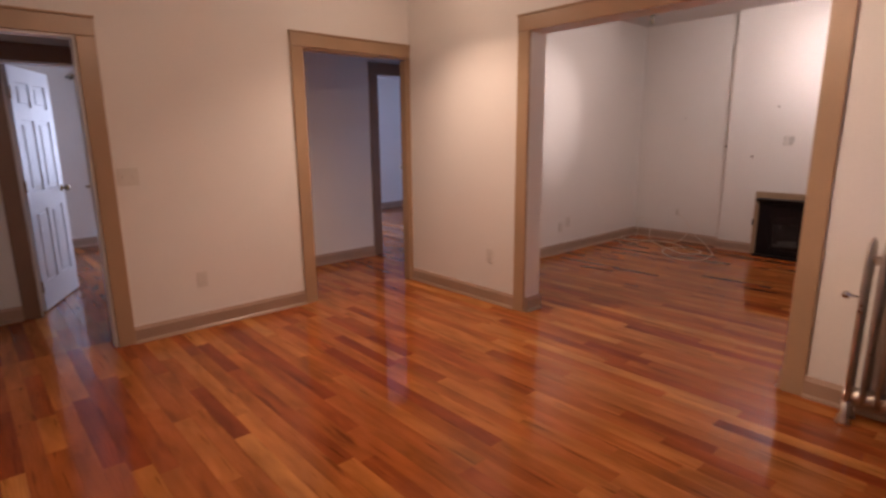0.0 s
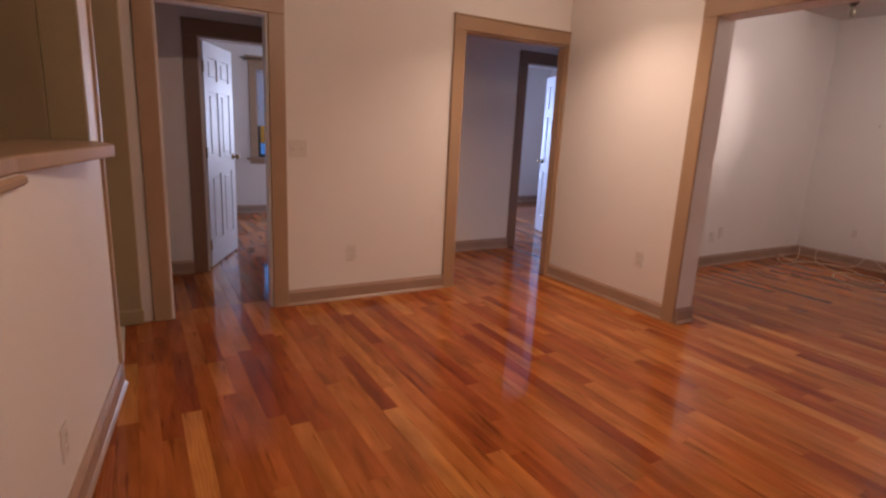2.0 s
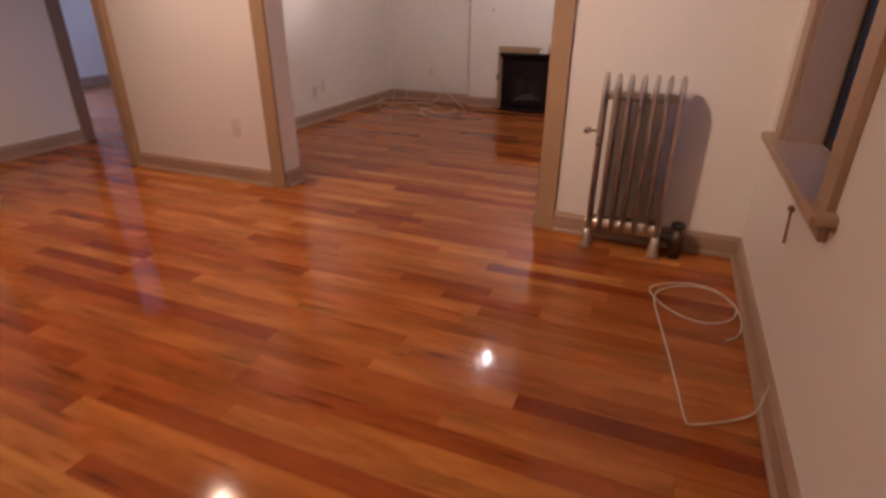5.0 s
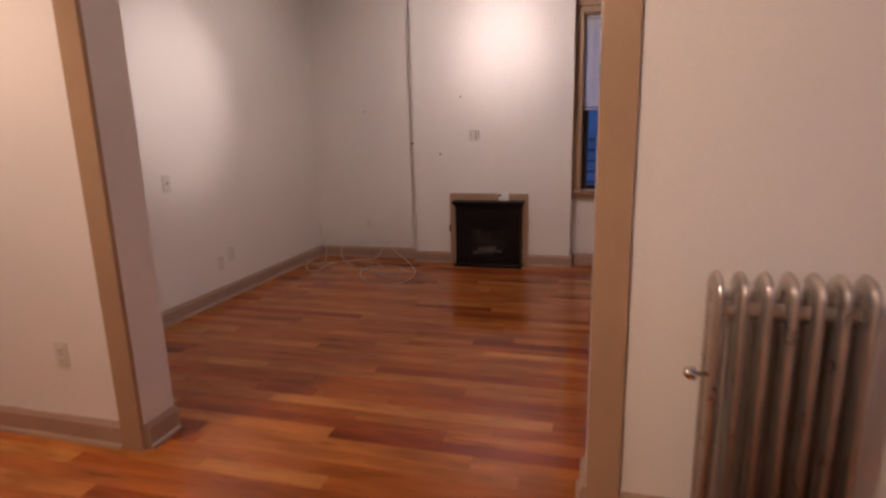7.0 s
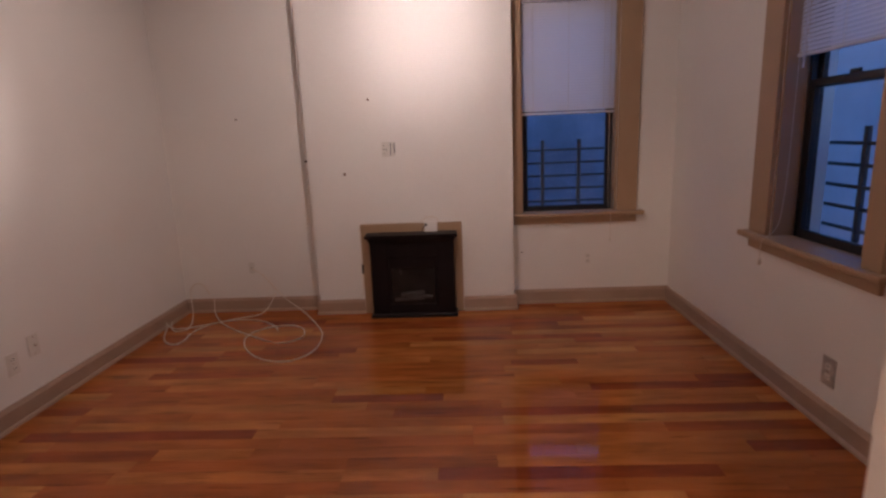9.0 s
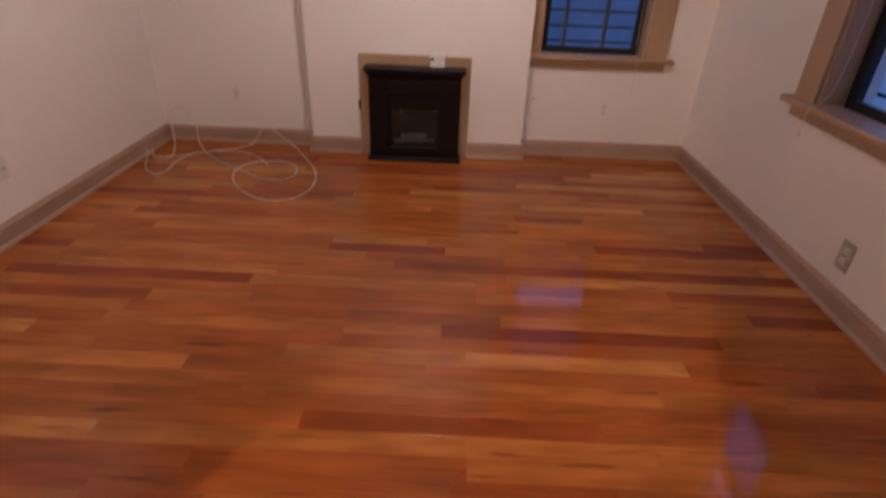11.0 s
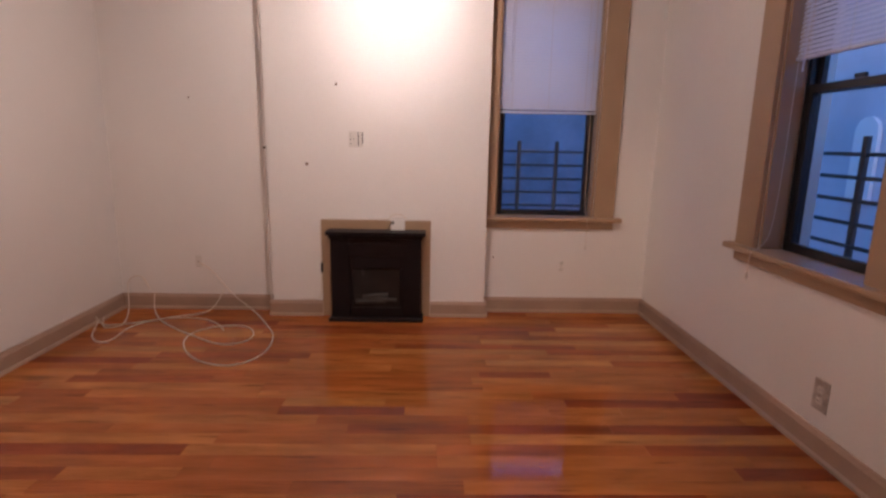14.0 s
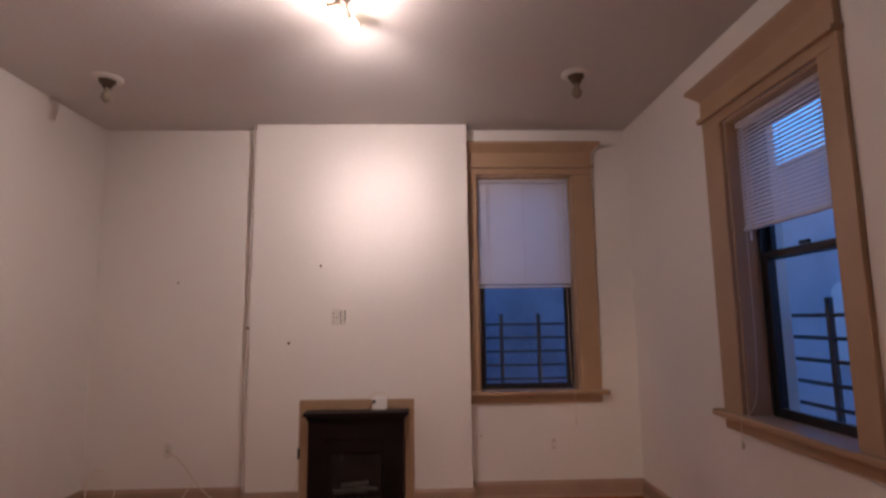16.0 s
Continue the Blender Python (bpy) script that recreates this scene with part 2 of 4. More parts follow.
GROUNDM = paint("yard_concrete", (0.24, 0.24, 0.24), 0.9, 14, 0.3, 0.15, 0.7)
GUARD = paint("guard_iron", (0.05, 0.052, 0.062), 0.5, 80, 0.1, 0.2, 6)
OAKP = strip_wood("varnished_oak_board", False)
OAKI = strip_wood("varnished_oak_boards", True)
GLASS = glass_mat("window_glass")
BULB = glow("lit_bulb", (1.0, 0.80, 0.62), 60.0)
LITWIN = glow("lit_window_across", (0.62, 0.80, 1.0), 0.22)
DIMBULB = paint("unlit_frosted_bulb", (0.26, 0.22, 0.17), 0.25, 100, 0.02, 0.1, 9)
WORNP = paint("worn_plate", (0.46, 0.41, 0.37), 0.35, 60, 0.15, 0.25, 30, 0.2)
ADPW = paint("bright_white_plastic", (0.80, 0.78, 0.76), 0.3, 150, 0.02, 0.02, 6)
CABW = paint("brown_cabinet_wood", (0.12, 0.07, 0.035), 0.4, 25, 0.15, 0.2, 3)


# ---- mesh helpers ----
def link(name, bm, material, parent=None, label=""):
    bmesh.ops.recalc_face_normals(bm, faces=bm.faces)
    me = bpy.data.meshes.new(name)
    bm.to_mesh(me)
    bm.free()
    me.materials.append(material)
    ob = new(name, me)
    if parent:
        ob.parent = parent
    if label:
        ob["label"] = label
    return ob


def part(name, bm, material, parent, label=""):
    return link(name, bm, material, parent, label)


def thing(name, label, category, at=(0, 0, 0), group="", kind=""):
    ob = new(name)
    ob.empty_display_size = 0.1
    ob.location = at
    return tagged(ob, label, category, group, kind)


def box(bm, lo, hi, bevel=0.0, seg=1):
    c = [(a + b) / 2 for a, b in zip(lo, hi)]
    s = [abs(b - a) for a, b in zip(lo, hi)]
    r = bmesh.ops.create_cube(bm, size=1, matrix=Matrix.Translation(c) @ Matrix.Diagonal((*s, 1)))
    if bevel:
        es = {e for v in r["verts"] for e in v.link_edges}
        bmesh.ops.bevel(bm, geom=list(es), offset=min(bevel, min(s) * 0.45), segments=seg, affect="EDGES", profile=0.6)
    return bm


def boxm(lo, hi, bevel=0.0, seg=1):
    return box(bmesh.new(), lo, hi, bevel, seg)


def cyl(bm, p0, p1, r0, r1=None, n=12):
    p0, p1 = Vector(p0), Vector(p1)
    d = p1 - p0
    m = Matrix.Translation((p0 + p1) / 2) @ d.to_track_quat("Z", "Y").to_matrix().to_4x4()
    bmesh.ops.create_cone(bm, cap_ends=True, segments=n, radius1=r0, radius2=r0 if r1 is None else r1, depth=d.length, matrix=m)
    return bm


def turned(profile, n=16, at=(0, 0, 0), axis="Z"):
    """A turned solid from (radius, height) pairs."""
    bm = bmesh.new()
    rings = []
    for r, h in profile:
        ring = []
        for i in range(n):
            a = 2 * math.pi * i / n
            v = Vector((r * math.cos(a), r * math.sin(a), h))
            if axis == "X":
                v = Vector((v.z, v.x, v.y))
            elif axis == "Y":
                v = Vector((v.x, v.z, v.y))
            ring.append(bm.verts.new(v + Vector(at)))
        rings.append(ring)
    for a, b in zip(rings, rings[1:]):
        for i in range(n):
            bm.faces.new((a[i], a[(i + 1) % n], b[(i + 1) % n], b[i]))
    bm.faces.new(rings[0])
    bm.faces.new(rings[-1])
    for f in bm.faces:
        f.smooth = True
    return bm


def slab(name, axis, c0, c1, u0, u1, z0, z1, holes, material, label):
    """A wall across `axis` from c0 to c1, along the other from u0 to u1, with openings (u0, u1, z0, z1) through it."""
    us = sorted({u0, u1, *[h[0] for h in holes], *[h[1] for h in holes]})
    zs = sorted({z0, z1, *[h[2] for h in holes], *[h[3] for h in holes]})
    us = [u for u in us if u0 <= u <= u1]
    zs = [z for z in zs if z0 <= z <= z1]

    def solid(i, j):
        if not (0 <= i < len(us) - 1 and 0 <= j < len(zs) - 1):
            return False
        u, z = (us[i] + us[i + 1]) / 2, (zs[j] + zs[j + 1]) / 2
        return not any(h[0] < u < h[1] and h[2] < z < h[3] for h in holes)

    bm = bmesh.new()
    place = {}

    def vert(c, u, z):
        key = (c, u, z)
        if key not in place:
            place[key] = bm.verts.new((c, u, z) if axis == "x" else (u, c, z))
        return place[key]

    for i in range(len(us) - 1):
        for j in range(len(zs) - 1):
            if not solid(i, j):
                continue
            a, b, s, t = us[i], us[i + 1], zs[j], zs[j + 1]
            for c in (c0, c1):
                bm.faces.new([vert(c, a, s), vert(c, b, s), vert(c, b, t), vert(c, a, t)])
            for (di, dj, p, q) in ((-1, 0, (a, s), (a, t)), (1, 0, (b, s), (b, t)), (0, -1, (a, s), (b, s)), (0, 1, (a, t), (b, t))):
                if not solid(i + di, j + dj):
                    bm.faces.new([vert(c0, *p), vert(c0, *q), vert(c1, *q), vert(c1, *p)])
    ob = link(name, bm, material)
    return tagged(ob, label, "wall", kind="structure")


def run_profile(profile, p0, p1, out, bm=None):
    """Extrudes (out, up) points from p0 to p1 on the floor plan; out is the direction into the room."""
    bm = bm or bmesh.new()
    out = Vector((out[0], out[1], 0)).normalized()
    ends = []
    for p in (p0, p1):
        ends.append([bm.verts.new(Vector((p[0], p[1], p[2] if len(p) > 2 else 0)) + out * o + Vector((0, 0, u))) for o, u in profile])
    k = len(profile)
    for i in range(k):
        bm.faces.new((ends[0][i], ends[0][(i + 1) % k], ends[1][(i + 1) % k], ends[1][i]))
    bm.faces.new(ends[0])
    bm.faces.new(ends[1])
    return bm


BASE = [(0, 0), (0.032, 0), (0.031, 0.010), (0.024, 0.017), (0.020, 0.020), (0.020, 0.092), (0.014, 0.104), (0.010, 0.114), (0, 0.114)]


def baseboard(p0, p1, out):
    ob = link("baseboard", run_profile(BASE, p0, p1, out), BASEM)
    return tagged(ob, "taupe painted wooden baseboard with shoe moulding", "baseboard", kind="structure")


def tube(name, pts, r, material, parent=None, cyclic=False, label=""):
    cu = bpy.data.curves.new(name, "CURVE")
    cu.dimensions = "3D"
    cu.bevel_depth, cu.bevel_resolution, cu.use_fill_caps = r, 2, True
    sp = cu.splines.new("NURBS")
    sp.points.add(len(pts) - 1)
    for q, p in zip(sp.points, pts):
        q.co = (*p, 1)
    sp.order_u, sp.use_endpoint_u, sp.resolution_u, sp.use_cyclic_u = 3, True, 6, cyclic
    cu.materials.append(material)
    tmp = bpy.data.objects.new(name, cu)
    me = bpy.data.meshes.new_from_object(tmp)
    bpy.data.objects.remove(tmp)
    for p in me.polygons:
        p.use_smooth = True
    ob = new(name, me)
    if parent:
        ob.parent = parent
    if label:
        ob["label"] = label
    return ob


# ---- plan ----
XA = -2.983                     # face of the two-door wall
YB, YB2 = -0.143, 0.030         # wall with the wide opening
XL, XR1, XR2 = -2.670, 1.291, 1.291
YF, YC = 3.555, 3.420           # far wall, face of the chimney breast
CB0, CB1 = -1.502, 0.051
H = 2.708
OP0, OP1, OPZ = -1.580, 0.219, 2.095
D1A, D1B, D1Z = -3.337, -2.685, 1.974
D2A, D2B, D2Z = -1.204, -0.170, 2.050
XH = -4.116                     # far wall of the hall
KW0, KW1 = (-2.10, -3.615), (1.291, -4.02)   # half wall to the kitchen

slab("wall_west", "x", XA - 0.08, XA, -3.51, YB2, 0, H, [(D1A, D1B, 0, D1Z), (D2A, D2B, 0, D2Z)], WALL, "off-white painted plaster wall with two doorways")
slab("wall_middle", "y", YB, YB2, XA, XR1 + 0.2, 0, H, [(OP0, OP1, 0, OPZ)], WALL, "off-white painted wall with a wide cased opening")
slab("wall_room_west", "x", XL - 0.2, XL, YB2, YF + 0.2, 0, H, [], WALL, "off-white painted plaster side wall")
W2 = (0.125, 0.862, 0.735, 2.345)
slab("wall_north", "y", YF, YF + 0.24, XL, XR2 + 0.3, 0, H, [W2], WALL, "off-white painted outer wall with a window")
W3 = (1.505, 2.200, 0.775, 2.255)
slab("wall_east", "x", XR2, XR2 + 0.26, YB2, YF, 0, H, [W3], WALL, "off-white painted outer wall with a window")
W1 = (-1.295, -0.535, 0.70, 2.22)
slab("wall_front_east", "x", XR1, XR1 + 0.26, -4.8, YB, 0, H, [W1], WALL, "off-white painted outer wall of the front room")

bm = boxm((CB0, YC, 0), (CB1, YF + 0.002, H), 0.006, 2)
tagged(link("chimney_breast", bm, WALL), "off-white plastered chimney breast standing proud of the wall", "chimney breast", kind="structure")

# half wall, post and header of the kitchen pass-through
kd = (Vector((*KW1, 0)) - Vector((*KW0, 0))).normalized()
kn = Vector((kd.y, -kd.x, 0))   # away from the front room


def along_kitchen(name, s0, s1, z0, z1, d0, d1, material, bevel=0.004):
    bm = boxm((s0, d0, z0), (s1, d1, z1), bevel)
    rot = Matrix((kd, kn, Vector((0, 0, 1)))).transposed().to_4x4()
    bmesh.ops.transform(bm, matrix=Matrix.Translation((*KW0, 0)) @ rot, verts=bm.verts)
    return link(name, bm, material)


tagged(along_kitchen("wall_kitchen_half", 0.0, 3.415, 0, 1.14, 0, 0.14, WALL), "off-white painted half wall below the kitchen pass-through", "wall", kind="structure")
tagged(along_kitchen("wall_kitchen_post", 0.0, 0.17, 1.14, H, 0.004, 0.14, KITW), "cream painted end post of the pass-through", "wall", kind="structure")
tagged(along_kitchen("wall_kitchen_header", 0.17, 3.415, 2.35, H, 0.0, 0.14, WALL), "off-white painted wall above the pass-through", "wall", kind="structure")
tagged(along_kitchen("wall_post_face", 0.0, 0.17, 1.14, H, 0.0, 0.004, WALL, 0), "off-white painted face of the end post", "wall", kind="structure")
tagged(along_kitchen("trim", -0.03, 0.0, 0, H, -0.014, 0.135, TRIM), "tan painted corner trim of the kitchen doorway", "trim", kind="structure")
led = thing("ledge", "tan painted wooden bar ledge on the half wall", "ledge", (KW0[0], KW0[1], 1.14))
lb = bmesh.new()
plan = [(0.174, -0.03), (0.40, -0.12), (1.12, -0.004), (3.415, -0.004), (3.415, 0.24), (0.174, 0.24)]
ring = [[lb.verts.new(Vector((*KW0, z)) + kd * a + kn * d) for a, d in plan] for z in (1.14, 1.188)]
lb.faces.new(ring[0][::-1])
lb.faces.new(ring[1])
for i in range(6):
    lb.faces.new((ring[0][i], ring[0][(i + 1) % 6], ring[1][(i + 1) % 6], ring[1][i]))
bmesh.ops.recalc_face_normals(lb, faces=lb.faces)
bmesh.ops.bevel(lb, geom=list(lb.edges), offset=0.008, segments=2, affect="EDGES", profile=0.5)
led_top = link("ledge_board", lb, TRIM)

led_mould = along_kitchen("ledge_moulding", 1.12, 3.415, 1.112, 1.14, -0.025, -0.001, TRIM, 0.008)
for o in (led_top, led_mould):
    o.parent = led
    o.matrix_parent_inverse = Matrix.Translation(led.location).inverted()
kb0, kb1 = Vector((*KW0, 0)), Vector((*KW1, 0))
baseboard(kb0, kb1, -kn)

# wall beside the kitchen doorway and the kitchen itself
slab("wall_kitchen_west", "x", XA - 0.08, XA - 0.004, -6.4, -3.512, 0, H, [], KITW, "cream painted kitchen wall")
tagged(link("trim", boxm((XA - 0.004, -3.80, 0.0), (XA + 0.028, -3.505, H), 0.006), KITW), "cream painted jamb board of the kitchen doorway", "trim", kind="structure")
tagged(link("trim", boxm((XA + 0.0, -3.80, 0.0), (XA + 0.045, -3.495, 0.10), 0.01), KITW), "cream painted plinth block of the kitchen doorway", "trim", kind="structure")
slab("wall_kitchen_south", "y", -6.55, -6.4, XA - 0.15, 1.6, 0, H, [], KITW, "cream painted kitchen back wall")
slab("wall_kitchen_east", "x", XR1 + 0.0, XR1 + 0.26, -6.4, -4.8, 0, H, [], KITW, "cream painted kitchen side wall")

# hall and the two bedrooms behind the two-door wall
B1A, B1B = -2.99, -2.19
B2A, B2B = 0.30, 1.10
slab("wall_hall", "x", XH - 0.12, XH, -3.42, 1.75, 0, H, [(B1A, B1B, 0, 1.93), (B2A, B2B, 0, 2.04)], WALL, "off-white hall wall with two bedroom doorways")
slab("wall_hall_south", "y", -3.42, -3.36, XH, XA - 0.08, 0, H, [], WALL, "off-white end wall of the hall")
slab("wall_hall_north", "y", 1.60, 1.75, XH, XL - 0.2, 0, H, [], WALL, "off-white end wall of the hall")
BW = (-1.98, -1.28, 0.78, 1.98)
slab("wall_bedroom_west", "x", -7.35, -7.15, -4.2, 0.0, 0, H, [BW, (-0.90, -0.20, 0.8, 1.95)], WALL, "white bedroom outer wall with a window")
slab("wall_bedroom_south", "y", -4.35, -4.2, -7.35, XH - 0.12, 0, H, [], WALL, "white bedroom side wall")
slab("wall_bedroom_partition", "y", -0.15, 0.0, -7.35, XH - 0.12, 0, H, [], WALL, "white wall between the bedrooms")
slab("wall_bedroom_two_west", "x", -7.6, -7.4, 0.0, 4.0, 0, H, [(0.3, 1.3, 0.75, 1.95)], WALL, "white outer wall of the second bedroom")
slab("wall_bedroom_two_north", "y", 3.4, 3.55, -7.4, XL - 0.2, 0, H, [], WALL, "white wall of the second bedroom")


def flat(name, lo, hi, material, label, category):
    return tagged(link(name, boxm(lo, hi), material), label, category, kind="structure")


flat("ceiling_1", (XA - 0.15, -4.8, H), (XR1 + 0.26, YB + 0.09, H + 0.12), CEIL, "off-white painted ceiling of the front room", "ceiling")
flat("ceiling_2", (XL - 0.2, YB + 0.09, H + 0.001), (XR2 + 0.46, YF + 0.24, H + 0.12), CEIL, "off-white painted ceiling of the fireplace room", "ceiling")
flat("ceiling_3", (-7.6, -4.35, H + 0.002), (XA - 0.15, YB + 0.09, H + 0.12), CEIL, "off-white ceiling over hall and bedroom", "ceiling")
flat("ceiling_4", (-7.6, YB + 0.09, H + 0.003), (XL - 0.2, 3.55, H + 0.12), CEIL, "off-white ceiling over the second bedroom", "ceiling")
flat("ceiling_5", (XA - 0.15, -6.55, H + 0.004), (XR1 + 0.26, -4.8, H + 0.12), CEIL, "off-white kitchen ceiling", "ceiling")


# ---- trim: casings and baseboards ----
def casing(wall, face, u0, u1, top, w, out, material, label, th=0.022, head=None, wr=None):
    """Flat door casing on a wall; each board is a part."""
    root = thing("trim", label, "door casing", kind="structure")
    head = head or w

    def board(name, a0, a1, z0, z1, t):
        lo = (face, a0, z0) if wall == "x" else (a0, face, z0)
        hi = (face + out * t, a1, z1) if wall == "x" else (a1, face + out * t, z1)
        lo2 = tuple(min(p, q) for p, q in zip(lo, hi))
        hi2 = tuple(max(p, q) for p, q in zip(lo, hi))
        part(name, boxm(lo2, hi2, 0.005, 2), material, root)

    wr = w if wr is None else wr
    board("side_board", u0 - w, u0, 0, top, th)
    board("side_board", u1, u1 + wr, 0, top, th)
    board("head_board", u0 - w, u1 + wr, top, top + head, th + 0.004)
    board("head_cap", u0 - w - 0.006, u1 + wr + (0.006 if wr == w else 0), top + head, top + head + 0.014, th + 0.012)
    return root


def lining(wall, c0, c1, u0, u1, top, material, label):
    """Thin boards that line a doorway, with a stop."""
    root = thing("trim", label, "door lining", kind="structure")

    def board(name, a0, a1, z0, z1, k0=c0, k1=c1):
        lo = (k0, a0, z0) if wall == "x" else (a0, k0, z0)
        hi = (k1, a1, z1) if wall == "x" else (a1, k1, z1)
        part(name, boxm(lo, hi, 0.003), material, root)

    board("lining_board", u0, u0 + 0.016, 0, top - 0.016)
    board("lining_board", u1 - 0.016, u1, 0, top - 0.016)
    board("lining_head", u0, u1, top - 0.016, top)
    return root


casing("x", XA, D1A, D1B, D1Z, 0.105, 1, TRIM, "tan painted casing of the hall doorway")
lining("x", XA - 0.082, XA + 0.004, D1A, D1B, D1Z, JAMBW, "white painted lining of the hall doorway")
casing("x", XA, D2A, D2B, D2Z, 0.10, 1, TRIM, "tan painted casing of the second hall doorway", wr=0.022)
lining("x", XA - 0.082, XA + 0.004, D2A, D2B, D2Z, TRIM, "tan painted lining of the second hall doorway")
casing("y", YB, OP0, OP1, OPZ, 0.105, -1, TRIM, "tan painted casing of the wide opening")
casing("x", XH, B1A, B1B, 1.93, 0.11, 1, DTRIM, "brown painted casing of a bedroom door")
lining("x", XH - 0.122, XH + 0.003, B1A, B1B, 1.93, JAMBW, "white painted lining of a bedroom door")
casing("x", XH, B2A, B2B, 2.04, 0.11, 1, DTRIM, "brown painted casing of the second bedroom door")
lining("x", XH - 0.122, XH + 0.003, B2A, B2B, 2.04, JAMBW, "white painted lining of the second bedroom door")

baseboard((XA, D1B + 0.105), (XA, D2A - 0.10), (1, 0))
baseboard((XA, YB), (OP0 - 0.105, YB), (0, -1))
baseboard((OP1 + 0.105, YB), (XR1, YB), (0, -1))
baseboard((OP0, YB - 0.0), (OP0, YB2), (1, 0))
baseboard((OP1, YB - 0.0), (OP1, YB2), (-1, 0))
baseboard((XR1, YB), (XR1, -4.0), (-1, 0))
baseboard((XL, YB2), (XL, YF), (1, 0))
baseboard((XL, YF), (CB0, YF), (0, -1))
baseboard((CB0, YF), (CB0, YC), (-1, 0))
baseboard((CB0 - 0.02, YC), (-1.137, YC), (0, -1))
baseboard((-0.348, YC), (CB1 + 0.02, YC), (0, -1))
baseboard((CB1, YC), (CB1, YF), (1, 0))
baseboard((CB1, YF), (XR2, YF), (0, -1))
baseboard((XR2, YF), (XR2, YB2), (-1, 0))
baseboard((XH, -3.36), (XH, B1A - 0.11), (1, 0))
baseboard((XH, B1B + 0.11), (XH, B2A - 0.11), (1, 0))
baseboard((XH, -3.36), (XA - 0.08, -3.36), (0, 1))
baseboard((-7.15, -4.2), (-7.15, 0), (1, 0))
baseboard((-7.4, 0), (-7.4, 3.4), (1, 0))
baseboard((-7.4, 3.4), (XL - 0.2, 3.4), (0, -1))


# ---- windows ----
def window(name, wall, face, out, opening, depth, label, cap_h=0.17, left=True, right=True, wide=0.125, near=None, rail=0.5, guard=True):
    """Double-hung window with tan casing, cornice, stool and apron. u runs along the wall, d goes outwards."""
    u0, u1, z0, z1 = opening
    root = thing(name, label, "window", kind="structure")

    def at(u, d, z):
        return (face + out * d, u, z) if wall == "x" else (u, face + out * d, z)

    def bx(nm, a0, a1, d0, d1, s0, s1, material, parent=root, bevel=0.004):
        p, q = at(a0, d0, s0), at(a1, d1, s1)
        lo = tuple(min(i, j) for i, j in zip(p, q))
        hi = tuple(max(i, j) for i, j in zip(p, q))
        return part(nm, boxm(lo, hi, bevel, 2 if bevel > 0.003 else 1), material, parent)

    wl, wr = ((near or wide) if left else 0.086), (wide if right else 0.02)
    bx("side_casing", u0 - wl, u0, -0.024, 0, z0 - 0.02, z1, TRIM)
    bx("side_casing", u1, u1 + wr, -0.024, 0, z0 - 0.02, z1, TRIM)
    bx("head_casing", u0 - wl, u1 + wr, -0.027, 0, z1, z1 + 0.05, TRIM)
    bx("head_bead", u0 - wl - (0.01 if left else 0), u1 + wr + 0.01, -0.052, 0, z1 + 0.05, z1 + 0.072, TRIM)
    bx("frieze_board", u0 - wl, u1 + wr, -0.030, 0, z1 + 0.072, z1 + cap_h, TRIM)
    # crown, splayed outwards
    bm = bmesh.new()
    e0, e1 = u0 - wl, u1 + wr
    prof = [(0, 0, 0), (0.030, 0, 0), (0.042, 0.018, 0.012), (0.075, 0.052, 0.045), (0.085, 0.060, 0.055), (0.085, 0.078, 0.055), (0, 0.078, 0.055)]
    rings = []
    for s, e in ((-1 if left else 0, e0), (1, e1)):
        rings.append([bm.verts.new(at(e + s * x, -o, z1 + cap_h + u)) for o, u, x in prof])
    k = len(prof)
    for i in range(k):
        bm.faces.new((rings[0][i], rings[0][(i + 1) % k], rings[1][(i + 1) % k], rings[1][i]))
    bm.faces.new(rings[0])
    bm.faces.new(rings[1])
    part("crown_moulding", bm, TRIM, root)
    bx("stool", u0 - wl - (0.05 if left else 0), u1 + wr + 0.05, -0.065, depth, z0 - 0.028, z0 + 0.005, TRIM, bevel=0.010)
    bx("apron", u0 - wl, u1 + wr, -0.022, 0, z0 - 0.085, z0 - 0.032, TRIM)
    for a0, a1 in ((u0, u0 + 0.014), (u1 - 0.014, u1)):
        bx("reveal_board", a0, a1, 0.0, depth, z0, z1, TRIM)
    bx("reveal_head", u0, u1, 0.0, depth, z1 - 0.014, z1, TRIM)
    # black metal frame and sashes
    g0, g1, y0, y1 = u0 + 0.014, u1 - 0.014, z0, z1 - 0.014
    mid = z0 + (z1 - z0) * rail
    bx("outer_frame", g0, g0 + 0.022, depth, depth + 0.07, y0, y1, BLACKM)
    bx("outer_frame", g1 - 0.022, g1, depth, depth + 0.07, y0, y1, BLACKM)
    for nm, s0, s1, d in (("lower_sash", y0, mid + 0.03, depth + 0.004), ("upper_sash", mid - 0.01, y1, depth + 0.036)):
        sash = bx(nm, g0 + 0.022, g0 + 0.05, d, d + 0.028, s0, s1, BLACKM, root, 0.002)
        bx("stile", g1 - 0.05, g1 - 0.022, d, d + 0.028, s0, s1, BLACKM, sash, 0.002)
        bx("bottom_rail", g0 + 0.05, g1 - 0.05, d, d + 0.028, s0, s0 + 0.045, BLACKM, sash, 0.002)
        bx("top_rail", g0 + 0.05, g1 - 0.05, d, d + 0.028, s1 - 0.036, s1, BLACKM, sash, 0.002)
        pane = bx("pane", g0 + 0.048, g1 - 0.048, d + 0.012, d + 0.016, s0 + 0.04, s1 - 0.03, GLASS, sash, 0)
        pane.visible_shadow = False
    bx("sash_lock", (g0 + g1) / 2 - 0.03, (g0 + g1) / 2 + 0.03, depth - 0.012, depth + 0.004, mid + 0.03, mid + 0.048, BLACKM)
